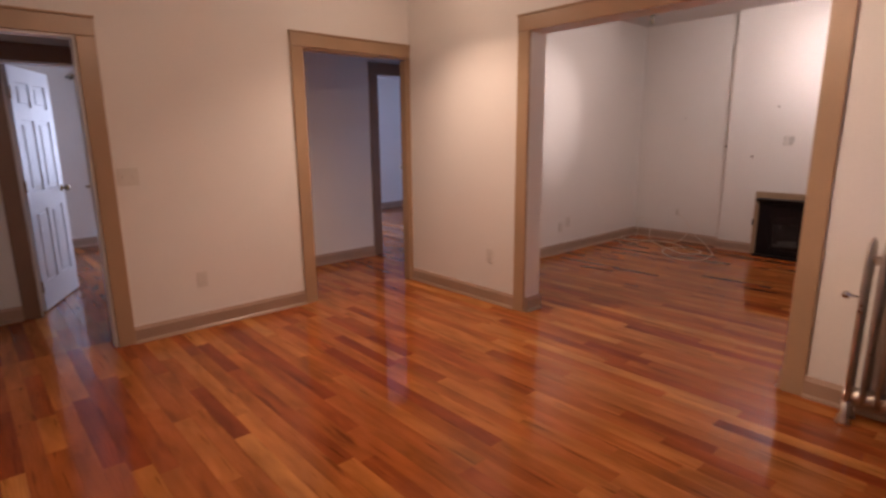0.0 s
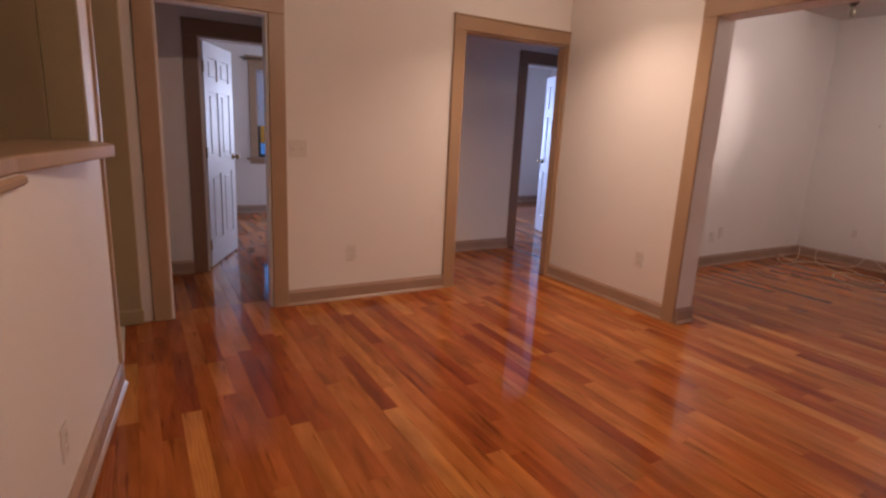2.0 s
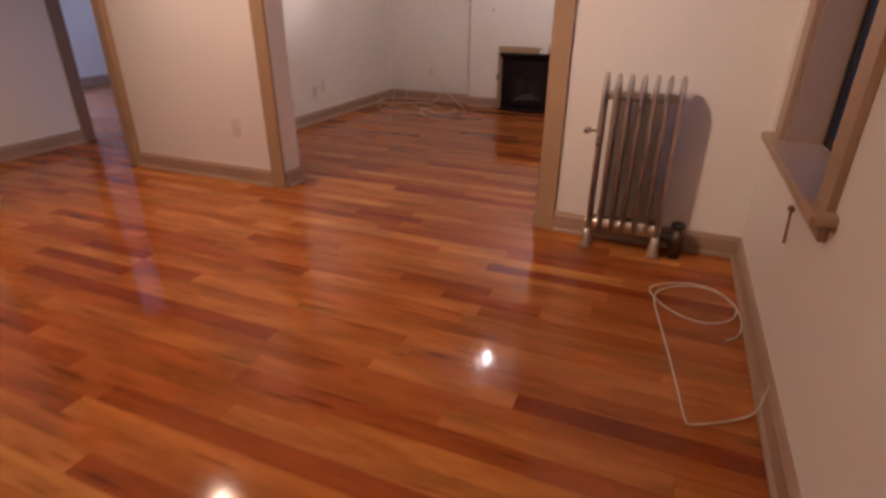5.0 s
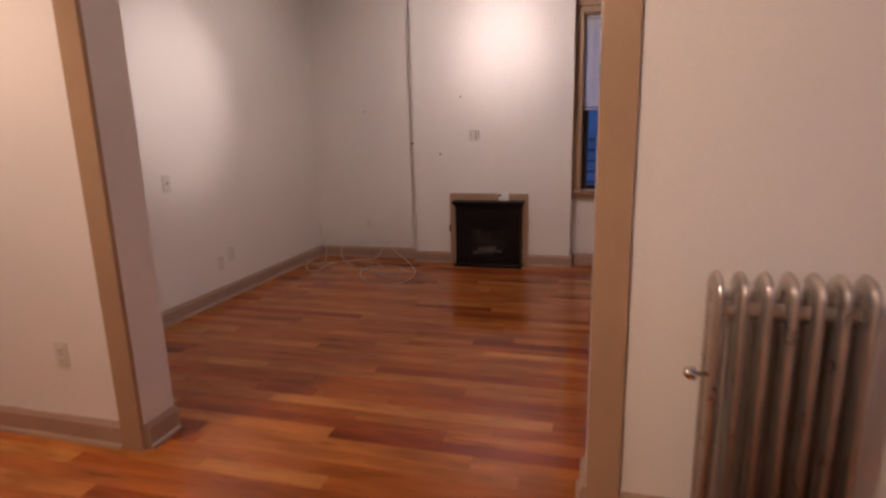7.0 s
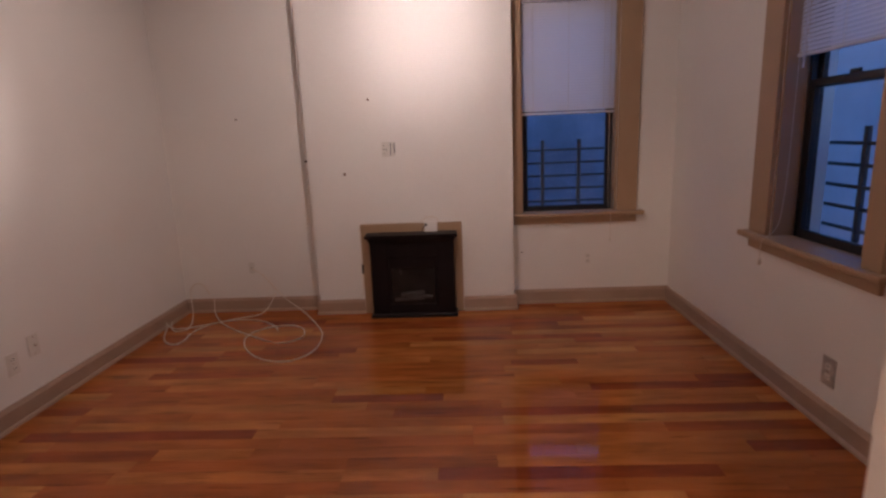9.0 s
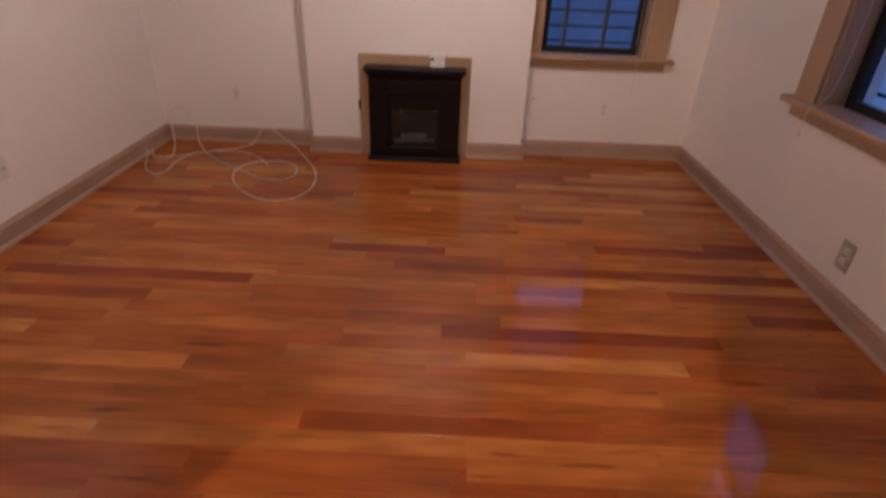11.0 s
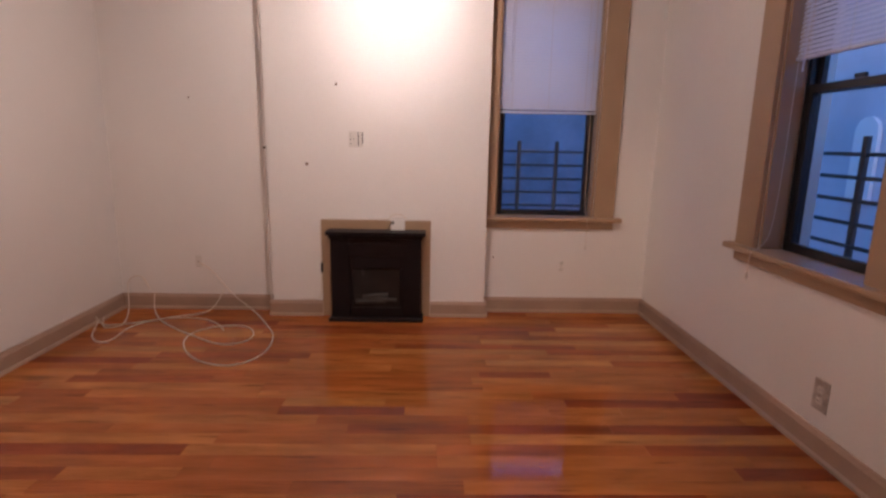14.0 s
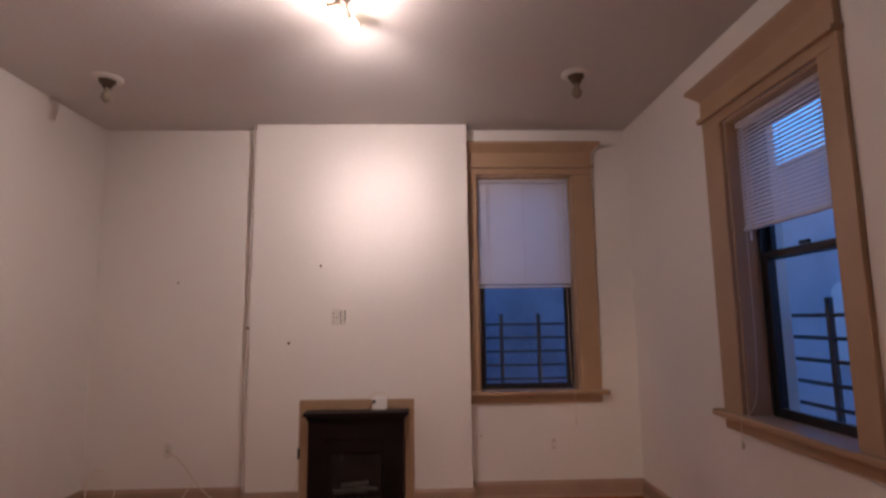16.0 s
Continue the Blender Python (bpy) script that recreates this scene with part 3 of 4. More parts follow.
    if guard:
        gd = thing("window_guard", "dark iron window guard with two posts outside the glass", "window guard", group="window guards")
        for u in (u0 + (u1 - u0) * 0.28, u0 + (u1 - u0) * 0.68):
            bx("post", u - 0.014, u + 0.014, depth + 0.16, depth + 0.185, z0 + 0.0, z0 + 0.56, GUARD, gd, 0.003)
        for i in range(5):
            zz = z0 + 0.05 + i * 0.105
            bx("rail", u0 - 0.03, u1 + 0.03, depth + 0.165, depth + 0.18, zz, zz + 0.018, GUARD, gd, 0.003)
    return root


window("window_1", "x", XR1, 1, W1, 0.13, "tall window with tan painted casing and black sashes", guard=False)
window("window_2", "y", YF, 1, W2, 0.10, "double-hung window with tan casing and crown beside the chimney breast", left=False, wide=0.155, rail=0.5)
window("window_3", "x", XR2, 1, W3, 0.115, "double-hung window with tan casing and crown moulding", wide=0.165, near=0.112, rail=0.515)
window("window_4", "x", -7.15, -1, BW, 0.06, "bedroom window with taupe casing", cap_h=0.08, wide=0.09, guard=False)
# Windows 5 and 6 are unseen, added round the bedroom area lamps.
window("window_5", "x", -7.15, -1, (-0.90, -0.20, 0.8, 1.95), 0.06, "added unseen bedroom window that holds a fill lamp", cap_h=0.08, wide=0.09, guard=False)
window("window_6", "x", -7.4, -1, (0.3, 1.3, 0.75, 1.95), 0.06, "added unseen back bedroom window that holds a fill lamp", cap_h=0.08, wide=0.09, guard=False)


def blind(label, wall, face, out, u0, u1, z_top, z_bot, d, tilt, rod_u, sill, drop):
    root = thing("window_blind", label, "window blind", group="window blinds")

    def at(u, dd, z):
        return Vector((face + out * dd, u, z) if wall == "x" else (u, face + out * dd, z))

    def bx(nm, a0, a1, d0, d1, s0, s1, material, bevel=0.002):
        p, q = at(a0, d0, s0), at(a1, d1, s1)
        part(nm, boxm([min(i, j) for i, j in zip(p, q)], [max(i, j) for i, j in zip(p, q)], bevel), material, root)

    bx("head_rail", u0, u1, d - 0.014, d + 0.014, z_top - 0.026, z_top, BLINDM)
    bx("bottom_rail", u0, u1, d - 0.013, d + 0.013, z_bot, z_bot + 0.016, BLINDM)
    # one slightly arched slat, shared by all
    bm = bmesh.new()
    n = 4
    rows = []
    for s in (u0, u1):
        row = []
        for i in range(n + 1):
            w = -0.0125 + 0.025 * i / n
            h = 0.0022 * (1 - (w / 0.0125) ** 2)
            ca, sa = math.cos(tilt), math.sin(tilt)
            row.append(bm.verts.new(at(s, d, 0) + (at(0, w * ca - h * sa, w * sa + h * ca) - at(0, 0, 0))))
        rows.append(row)
    for i in range(n):
        bm.faces.new((rows[0][i], rows[0][i + 1], rows[1][i + 1], rows[1][i]))
    first = part("slat", bm, BLINDM, root)
    zz = z_top - 0.042
    first.location.z = zz
    pitch = 0.0205
    while zz - pitch > z_bot + 0.02:
        zz -= pitch
        ob = new("slat", first.data)
        ob.parent = root
        ob.location.z = zz
    for f in (0.12, 0.5, 0.88):
        u = u0 + (u1 - u0) * f
        a, b = at(u, d - 0.015, z_bot), at(u, d - 0.015, z_top)
        part("ladder_cord", cyl(bmesh.new(), a, b, 0.0012, n=5), CABLEM, root)
    a, b = at(rod_u, d - 0.022, z_top - 0.62), at(rod_u, d - 0.022, z_top - 0.02)
    part("tilt_wand", cyl(bmesh.new(), a, b, 0.004, n=6), BLINDM, root)
    u = u1 - 0.04
    pts = [at(u, d - 0.022, z_top - 0.02), at(u, d - 0.024, z_bot), at(u, d - 0.03, sill + 0.10), at(u, -0.03, sill + 0.012), at(u, -0.072, sill - 0.004), at(u, -0.074, sill - 0.06), at(u, -0.074, sill - drop)]
    tube("pull_cord", pts, 0.0016, CABLEM, root)
    p = at(u, -0.074, sill - drop)
    part("tassel", turned([(0.003, 0.0), (0.008, -0.012), (0.009, -0.034), (0.003, -0.040)], 8, p), WHITEP, root, "small cord tassel")
    return root


blind("closed white slatted blind half lowered in the window", "y", YF, 1, W2[0] + 0.018, W2[1] - 0.018, W2[3] - 0.016, 1.49, 0.055, radians(72), W2[0] + 0.09, W2[2], 0.19)
blind("white slatted blind with tilted slats half lowered", "x", XR2, 1, W3[0] + 0.018, W3[1] - 0.018, W3[3] - 0.016, 1.675, 0.06, radians(58), W3[1] - 0.09, W3[2], 0.10)
blind("white slatted blind lowered over half of the bedroom window", "x", -7.15, -1, BW[0] + 0.018, BW[1] - 0.018, BW[3] - 0.016, 1.22, 0.03, radians(70), BW[0] + 0.09, BW[2], 0.10)

rod = thing("curtain_rod", "thin dark curtain rod above the bedroom window", "curtain rod")
part("rod", cyl(bmesh.new(), (-7.08, -2.18, 2.10), (-7.08, -1.05, 2.10), 0.010), BRONZE, rod)
for y in (-2.12, -1.12):
    part("bracket", boxm((-7.15, y - 0.01, 2.07), (-7.075, y + 0.01, 2.105), 0.004), BRONZE, rod)


# ---- doors ----
def panel_door(name, label, hinge, yaw, w, h, knob_side=1):
    """Six-panel door; x runs from the hinge, y is its thickness."""
    root = thing(name, label, "door", kind="structure")
    bm = bmesh.new()
    t = 0.036
    st, mid = 0.11, w / 2
    xs = [0, st, mid - 0.045, mid + 0.045, w - st, w]
    zs = [0, 0.22, 0.80, 0.95, 1.50, 1.60, h - 0.12, h]
    for i in range(len(xs) - 1):
        for j in range(len(zs) - 1):
            panel = i in (1, 3) and j in (1, 3, 5)
            d = 0.010 if panel else 0.0
            box(bm, (xs[i], -t / 2 + d, zs[j]), (xs[i + 1], t / 2 - d, zs[j + 1]))
    part("door_leaf", bm, DOORW, root)
    for i in (1, 3):
        for j in (1, 3, 5):
            part("raised_panel", boxm((xs[i] + 0.03, -t / 2 + 0.002, zs[j] + 0.03), (xs[i + 1] - 0.03, t / 2 - 0.002, zs[j + 1] - 0.03), 0.007, 2), DOORW, root)
    for s in (-1, 1):
        prof = [(0.030, 0), (0.030, 0.006), (0.010, 0.010), (0.010, 0.030), (0.024, 0.038), (0.028, 0.052), (0.022, 0.064), (0.006, 0.068)]
        part("door_knob", turned([(r, s * (t / 2 + q)) for r, q in prof], 14, (w - 0.065, 0, 0.93), "Y"), BRASS, root, "brass door knob")
    for z in (0.2, 1.0, h - 0.2):
        part("hinge", cyl(bmesh.new(), (-0.006, -t / 2, z - 0.045), (-0.006, -t / 2, z + 0.045), 0.007, n=8), BRASS, root, "brass hinge")
    root.matrix_basis = pose(hinge[0], hinge[1], 0.012, 0, 0, yaw)
    return root


panel_door("door_1", "white six-panel bedroom door standing open", (XH - 0.10, B1A + 0.03), 180 - 25, 0.76, 1.90)
panel_door("door_2", "white panel door of the second bedroom standing open", (XH - 0.12, B2B - 0.03), 180 - 18, 0.72, 2.0)


# ---- fireplace ----
sur = thing("fireplace_surround", "tan painted flat surround board on the chimney breast", "fireplace surround", (-0.74, YC, 0))


def local(root, name, lo, hi, material, bevel=0.003, label="", seg=1):
    o = root.location
    return part(name, boxm([a - b for a, b in zip(lo, o)], [a - b for a, b in zip(hi, o)], bevel, seg), material, root, label)


local(sur, "side_board", (-1.135, YC - 0.016, 0), (-1.05, YC, 0.645), TRIM)
local(sur, "side_board", (-0.43, YC - 0.016, 0), (-0.350, YC, 0.645), TRIM)
local(sur, "head_board", (-1.135, YC - 0.018, 0.645), (-0.350, YC, 0.715), TRIM)
local(sur, "latch", (-1.143, YC - 0.03, 0.33), (-1.127, YC - 0.016, 0.40), DARKP, 0.002, "small black latch")
fire = thing("electric_fireplace", "black wooden electric fireplace with a smoked glass window", "fireplace", (-0.734, YC - 0.07, 0))
FX0, FX1, FY = -1.052, -0.416, YC - 0.135
local(fire, "plinth", (FX0 - 0.018, FY - 0.028, 0), (FX1 + 0.018, YC - 0.018, 0.028), BLACKW, 0.006)
local(fire, "side_pilaster", (FX0, FY, 0.028), (FX0 + 0.135, YC - 0.018, 0.60), BLACKW, 0.004)
local(fire, "side_pilaster", (FX1 - 0.135, FY, 0.028), (FX1, YC - 0.018, 0.60), BLACKW, 0.004)
local(fire, "frieze", (FX0 + 0.135, FY + 0.004, 0.385), (FX1 - 0.135, YC - 0.018, 0.60), BLACKW, 0.004)
local(fire, "frieze_panel", (FX0 + 0.11, FY - 0.004, 0.475), (FX1 - 0.11, FY + 0.002, 0.565), BLACKW, 0.004)
local(fire, "cornice", (FX0 - 0.012, FY - 0.014, 0.60), (FX1 + 0.012, YC - 0.018, 0.625), BLACKW, 0.008, seg=2)
local(fire, "mantel_shelf", (FX0 - 0.03, FY - 0.035, 0.625), (FX1 + 0.03, YC - 0.018, 0.652), BLACKW, 0.006, "black mantel shelf", 2)
local(fire, "base_panel", (FX0 + 0.135, FY + 0.006, 0.028), (FX1 - 0.135, YC - 0.018, 0.10), BLACKW, 0.003)
local(fire, "glass_window", (FX0 + 0.135, FY + 0.016, 0.10), (FX1 - 0.135, FY + 0.020, 0.385), EMBER, 0)
for a in ((FX0 + 0.135, FX0 + 0.150, 0.10, 0.385), (FX1 - 0.150, FX1 - 0.135, 0.10, 0.385)):
    local(fire, "window_bead", (a[0], FY + 0.004, a[2]), (a[1], FY + 0.022, a[3]), BLACKW, 0.003)
o = fire.location
for x, z, ln, tl in ((-0.77, 0.145, 0.22, 0.004), (-0.69, 0.163, 0.20, -0.008), (-0.74, 0.187, 0.18, 0.010)):
    bm = cyl(bmesh.new(), (x - ln / 2 - o.x, FY + 0.012 - o.y, z - tl - o.z), (x + ln / 2 - o.x, FY + 0.012 - o.y, z + tl - o.z), 0.018, 0.014, 9)
    part("log", bm, LOGM, fire, "grey imitation log")

adp = thing("power_adapter", "white plug-in timer with a black cord on the mantel", "adapter", (-0.595, YC - 0.055, 0.652))
part("body", boxm((-0.04, -0.012, 0), (0.06, 0.022, 0.086), 0.008, 2), ADPW, adp)
part("dial", turned([(0.011, 0), (0.011, -0.005), (0.007, -0.008)], 12, (-0.025, -0.012, 0.055), "Y"), DARKP, adp, "small dark dial")
tube("cord", [(-0.028, -0.02, 0.06), (-0.05, -0.035, 0.03), (-0.062, -0.03, 0.006), (-0.05, -0.015, 0.004)], 0.003, DARKP, adp, label="black cord")

riser = thing("riser_pipe", "thin painted riser pipe beside the chimney breast", "pipe", (CB0 - 0.022, YC + 0.030, 0.114))
part("pipe", cyl(bmesh.new(), (0, 0, 0), (0, 0, H - 0.114), 0.006), PIPEM, riser)
for z in (0.5, 1.1, 1.9):
    part("clip", boxm((-0.012, -0.009, z - 0.009), (0.008, 0.009, z + 0.009), 0.004), BRONZE if z == 1.1 else PIPEM, riser)


# ---- electrical plates ----
def plate(name, label, category, at, wall, out, w=0.072, h=0.116, kind="outlet", material=None):
    """Wall plate; y local points into the room."""
    root = thing(name, label, category)
    material = material or WHITEP
    part("cover_plate", boxm((-w / 2, 0, -h / 2), (w / 2, 0.006, h / 2), 0.003, 2), material, root)
    if kind == "outlet":
        for z in (-0.024, 0.024):
            s = part("socket", boxm((-0.017, 0.006, z - 0.014), (0.017, 0.009, z + 0.014), 0.004, 2), WHITEP, root)
            for x in (-0.006, 0.006):
                part("slot", boxm((x - 0.0012, 0.0088, z - 0.004), (x + 0.0012, 0.0096, z + 0.005)), DARKP, s)
    if kind == "switch":
        for x in ((-w / 4, w / 4) if w > 0.1 else (0,)):
            part("toggle", boxm((x - 0.005, 0.006, -0.004), (x + 0.005, 0.020, 0.012), 0.002), WHITEP, root)
            part("toggle_slot", boxm((x - 0.008, 0.0055, -0.016), (x + 0.008, 0.0075, 0.016), 0.001), WHITEP, root)
    if kind == "jack":
        part("jack", cyl(bmesh.new(), (0, 0.004, 0), (0, 0.016, 0), 0.006, n=8), CHROME, root)
    for z in ((-0.045, 0.045) if kind in ("switch", "jack") else (0,)):
        part("screw", cyl(bmesh.new(), (0, 0.005, z), (0, 0.0075, z), 0.003, n=6), CHROME, root)
    yaw = {("x", 1): -90, ("x", -1): 90, ("y", -1): 180, ("y", 1): 0}[(wall, out)]
    root.matrix_basis = pose(*at, 0, 0, yaw)
    return root


plate("light_switch", "white double light switch plate on the wall", "light switch", (XA, -2.499, 1.125), "x", 1, 0.125, 0.116, "switch")
plate("wall_outlet", "white double outlet low on the wall", "outlet", (XA, -2.105, 0.362), "x", 1)
plate("wall_outlet", "white double outlet beside the wide opening", "outlet", (-1.959, YB, 0.394), "y", -1)
plate("wall_outlet", "white double outlet low on the side wall", "outlet", (XL, 1.83, 0.31), "x", 1)
plate("cable_jack", "small white cable jack plate on the side wall", "jack plate", (XL, 1.975, 0.355), "x", 1, kind="jack")
plate("light_switch", "white switch plate on the side wall", "light switch", (XL, 1.35, 0.995), "x", 1, kind="switch")
plate("wall_outlet", "white outlet low on the far wall", "outlet", (-2.083, YF, 0.365), "y", -1, 0.05, 0.09, "jack")
plate("wall_outlet", "painted-over outlet below the window", "outlet", (0.649, YF, 0.36), "y", -1, material=WALL)
sock = plate("wall_outlet", "worn steel outlet plate on the outer wall", "outlet", (XR2, 1.640, 0.260), "x", -1, 0.085, 0.135, "outlet", WORNP)
low = plate("wall_outlet", "off-white outlet low on the half wall", "outlet", (0, 0, 0), "y", -1)
low.matrix_basis = pose(*(Vector((*KW0, 0.29)) + kd * 1.0), 0, 0, math.degrees(math.atan2(kd.y, kd.x)))
obox = thing("junction_box", "open dark wall box with a white plate on the chimney breast", "junction box", (-0.876, YC, 1.281))
part("cover_plate", boxm((-0.055, -0.005, -0.055), (0.000, 0, 0.055), 0.002), WHITEP, obox)
part("box_rim", boxm((0.006, -0.006, -0.052), (0.044, 0, 0.052), 0.002), WHITEP, obox)
for x, lo in ((0.008, -0.046), (0.038, -0.030)):
    part("box_gap", boxm((x, -0.0075, lo), (x + 0.006, -0.004, 0.048), 0.001), DARKP, obox)
part("insert", boxm((0.016, -0.009, -0.045), (0.037, -0.006, 0.045), 0.002), WHITEP, obox)
for x, z in ((-0.04, 0.03), (-0.04, -0.03), (-0.02, 0.0), (-0.04, 0.0)):
    part("screw_hole", cyl(bmesh.new(), (x, -0.0065, z), (x, -0.004, z), 0.004, n=6), DARKP, obox)


def hook(label, at, s=1.0):
    root = thing("wall_hook", label, "hook", at)
    part("anchor", cyl(bmesh.new(), (0, 0, 0), (0, -0.008, 0), 0.009 * s, n=8), RUST, root)
    part("stem", cyl(bmesh.new(), (0, -0.008, 0), (0.004, -0.024, 0.004), 0.004 * s, n=6), RUST, root)
    return root


hook("small rusty screw anchor in the chimney breast", (-1.012, YC, 1.648))
hook("small rusty screw anchor low in the chimney breast", (-1.226, YC, 1.106), 1.2)
hook("small screw hole anchor in the far wall", (-2.072, YF, 1.55), 0.7)
hook("small screw below the window", (0.125, YF, 0.425), 0.6)

stub = thing("pipe_stub", "thin brown iron rod hanging below the window sill", "pipe", (XR1 - 0.012, -1.04, 0.455))
part("rod", cyl(bmesh.new(), (0, 0, 0), (-0.008, -0.006, 0.125), 0.005, 0.0045, n=8), STUBM, stub)
part("eye", turned([(0.004, -0.016), (0.010, -0.012), (0.010, 0.012), (0.004, 0.016)], 10, (-0.009, -0.007, 0.128), "Y"), STUBM, stub)


# ---- radiator ----
RX, RY = 0.706, YB - 0.135
rad = thing("radiator", "silver painted cast-iron column radiator against the wall", "radiator", (RX, RY, 0))
NS, PITCH = 7, 0.0575


def section_mesh():
    """One section: two flat columns with a slot between, joined by a rounded loop at the top."""
    bm = bmesh.new()
    path = []
    for i in range(9):
        a = math.pi * i / 8
        path.append((-0.037 * math.cos(a), 0.842 + 0.037 * math.sin(a)))
    pts = [(-0.037, 0.115)] + path + [(0.037, 0.115)]
    n = 8
    rings = []
    for i, (y, z) in enumerate(pts):
        p, q = pts[max(i - 1, 0)], pts[min(i + 1, len(pts) - 1)]
        d = Vector((0, q[0] - p[0], q[1] - p[1])).normalized()
        side = Vector((0, d.z, -d.y))
        rings.append([bm.verts.new(Vector((0, y, z)) + Vector((0.0135, 0, 0)) * math.cos(2 * math.pi * k / n) + side * 0.030 * math.sin(2 * math.pi * k / n)) for k in range(n)])
    for a, b in zip(rings, rings[1:]):
        for k in range(n):
            f = bm.faces.new((a[k], a[(k + 1) % n], b[(k + 1) % n], b[k]))
            f.smooth = True
    bm.faces.new(rings[0])
    bm.faces.new(rings[-1])
    cyl(bm, (0, -0.05, 0.76), (0, 0.05, 0.76), 0.010, n=6)
    box(bm, (-0.006, -0.012, 0.12), (0.006, 0.012, 0.80))
    return bm


first = part("section", section_mesh(), SILVER, rad)
first.location.x = -PITCH * (NS - 1) / 2
for i in range(1, NS):
    s = new("section", first.data)
    s.parent = rad
    s.location.x = PITCH * (i - (NS - 1) / 2)
half = PITCH * (NS - 1) / 2
part("bottom_header", cyl(bmesh.new(), (-half - 0.02, 0, 0.135), (half + 0.02, 0, 0.135), 0.042, n=16), SILVER, rad)
part("top_header", cyl(bmesh.new(), (-half - 0.01, 0, 0.80), (half + 0.01, 0, 0.80), 0.020, n=12), SILVER, rad)
for x in (-half, half):
    for y in (-0.045, 0.045):
        part("foot", turned([(0.030, 0), (0.028, 0.02), (0.018, 0.05), (0.020, 0.115)], 10, (x, y, 0)), SILVER, rad)
vent = part("air_vent", turned([(0.006, 0), (0.006, -0.03), (0.018, -0.032), (0.018, -0.052), (0.010, -0.060)], 12, (-half - 0.014, -0.06, 0.635), "X"), CHROME, rad, "chrome air vent")
valve = part("supply_valve", turned([(0.028, 0.0), (0.028, 0.05), (0.040, 0.06), (0.040, 0.12), (0.026, 0.135), (0.016, 0.16)], 14, (half + 0.10, 0, 0)), BRONZE, rad, "dark iron supply valve")
part("valve_union", cyl(bmesh.new(), (half + 0.02, 0, 0.11), (half + 0.10, 0, 0.11), 0.026, n=12), BRONZE, valve)
part("valve_handle", turned([(0.012, 0.16), (0.034, 0.168), (0.036, 0.186), (0.014, 0.196)], 12, (half + 0.10, 0, 0)), DARKP, valve, "black valve handle")


# ---- ceiling lamps ----
def socket_lamp(at, lit, label):
    root = thing("ceiling_lamp", label, "ceiling lamp", at, group="ceiling lamps")
    part("ceiling_plate", turned([(0.085, 0), (0.085, -0.006), (0.070, -0.014), (0.050, -0.016)], 24), WHITEP, root)
    part("socket_base", turned([(0.050, -0.014), (0.046, -0.030), (0.030, -0.046), (0.026, -0.062)], 18), BRONZE, root)
    if lit:
        for dx, dy in ((0.03, 0.09), (-0.09, -0.03)):
            part("lamp_arm", cyl(bmesh.new(), (0, 0, -0.05), (dx * 0.8, dy * 0.8, -0.085), 0.010, n=8), BRONZE, root)
            part("bulb", turned([(0.012, -0.078), (0.014, -0.088), (0.026, -0.102), (0.024, -0.112), (0.006, -0.116)], 14, (dx, dy, 0)), BULB, root, "glowing bulb")
    else:
        part("bulb", turned([(0.014, -0.060), (0.016, -0.080), (0.030, -0.110), (0.030, -0.130), (0.016, -0.148), (0.004, -0.152)], 14), DIMBULB, root, "unlit bulb")
    return root


socket_lamp((-2.147, 2.666, H), False, "small unlit ceiling lamp with a bare bulb")
socket_lamp((0.648, 2.593, H), False, "small unlit ceiling lamp with a bare bulb")
socket_lamp((FIX2[0], FIX2[1], H), True, "lit ceiling lamp with two bare bulbs")
socket_lamp((FIX1[0], FIX1[1], H), True, "lit ceiling lamp with two bare bulbs")
# Added fixture for the unseen front-room fill; no lamp is known here.
socket_lamp((FILL3[0], FILL3[1], H), True, "lit ceiling lamp with two bare bulbs")
# Unseen fixture made up to go with the kitchen's fill light.
socket_lamp((-1.6, -5.6, H), True, "added unseen kitchen lamp with two lit bulbs")


# ---- loose cables ----
Z = 0.0045
ob = tube("coiled_cable", [(1.19, -1.02, Z), (1.235, -0.98, Z), (1.258, -0.90, Z), (1.262, -0.80, Z + 0.003), (1.235, -0.68, Z), (1.17, -0.585, Z), (1.08, -0.555, Z), (1.00, -0.585, Z),
                           (0.92, -0.63, Z), (0.885, -0.68, Z), (0.90, -0.75, Z), (0.96, -0.84, Z), (1.04, -0.90, Z), (1.13, -0.915, Z), (1.215, -0.86, Z), (1.255, -0.76, Z), (1.23, -0.66, Z + 0.006),
                           (1.13, -0.585, Z + 0.006), (1.02, -0.61, Z + 0.006), (0.93, -0.69, Z + 0.006), (0.905, -0.78, Z + 0.006), (0.935, -0.93, Z), (0.98, -1.17, Z), (1.022, -1.42, Z), (1.042, -1.56, Z),
                           (1.055, -1.575, Z), (1.11, -1.545, Z), (1.19, -1.495, Z), (1.245, -1.455, 0.012), (1.262, -1.44, 0.05), (1.268, -1.43, 0.12)], 0.0034, CABLEM)
tagged(ob, "loose cream cable coiled on the wooden floor", "cable")
c2 = [(-2.62, 3.16, 0.03), (-2.59, 3.05, Z), (-2.53, 2.92, Z), (-2.45, 2.83, Z), (-2.375, 2.81, Z), (-2.36, 2.90, Z), (-2.39, 3.05, Z), (-2.35, 3.19, Z), (-2.25, 3.29, Z), (-2.06, 3.32, Z), (-1.89, 3.25, Z), (-1.77, 3.12, Z), (-1.74, 3.06, Z)]
tagged(tube("loose_cable", c2, 0.0034, CABLEM), "cream cable tangled on the floor by the far wall", "cable")
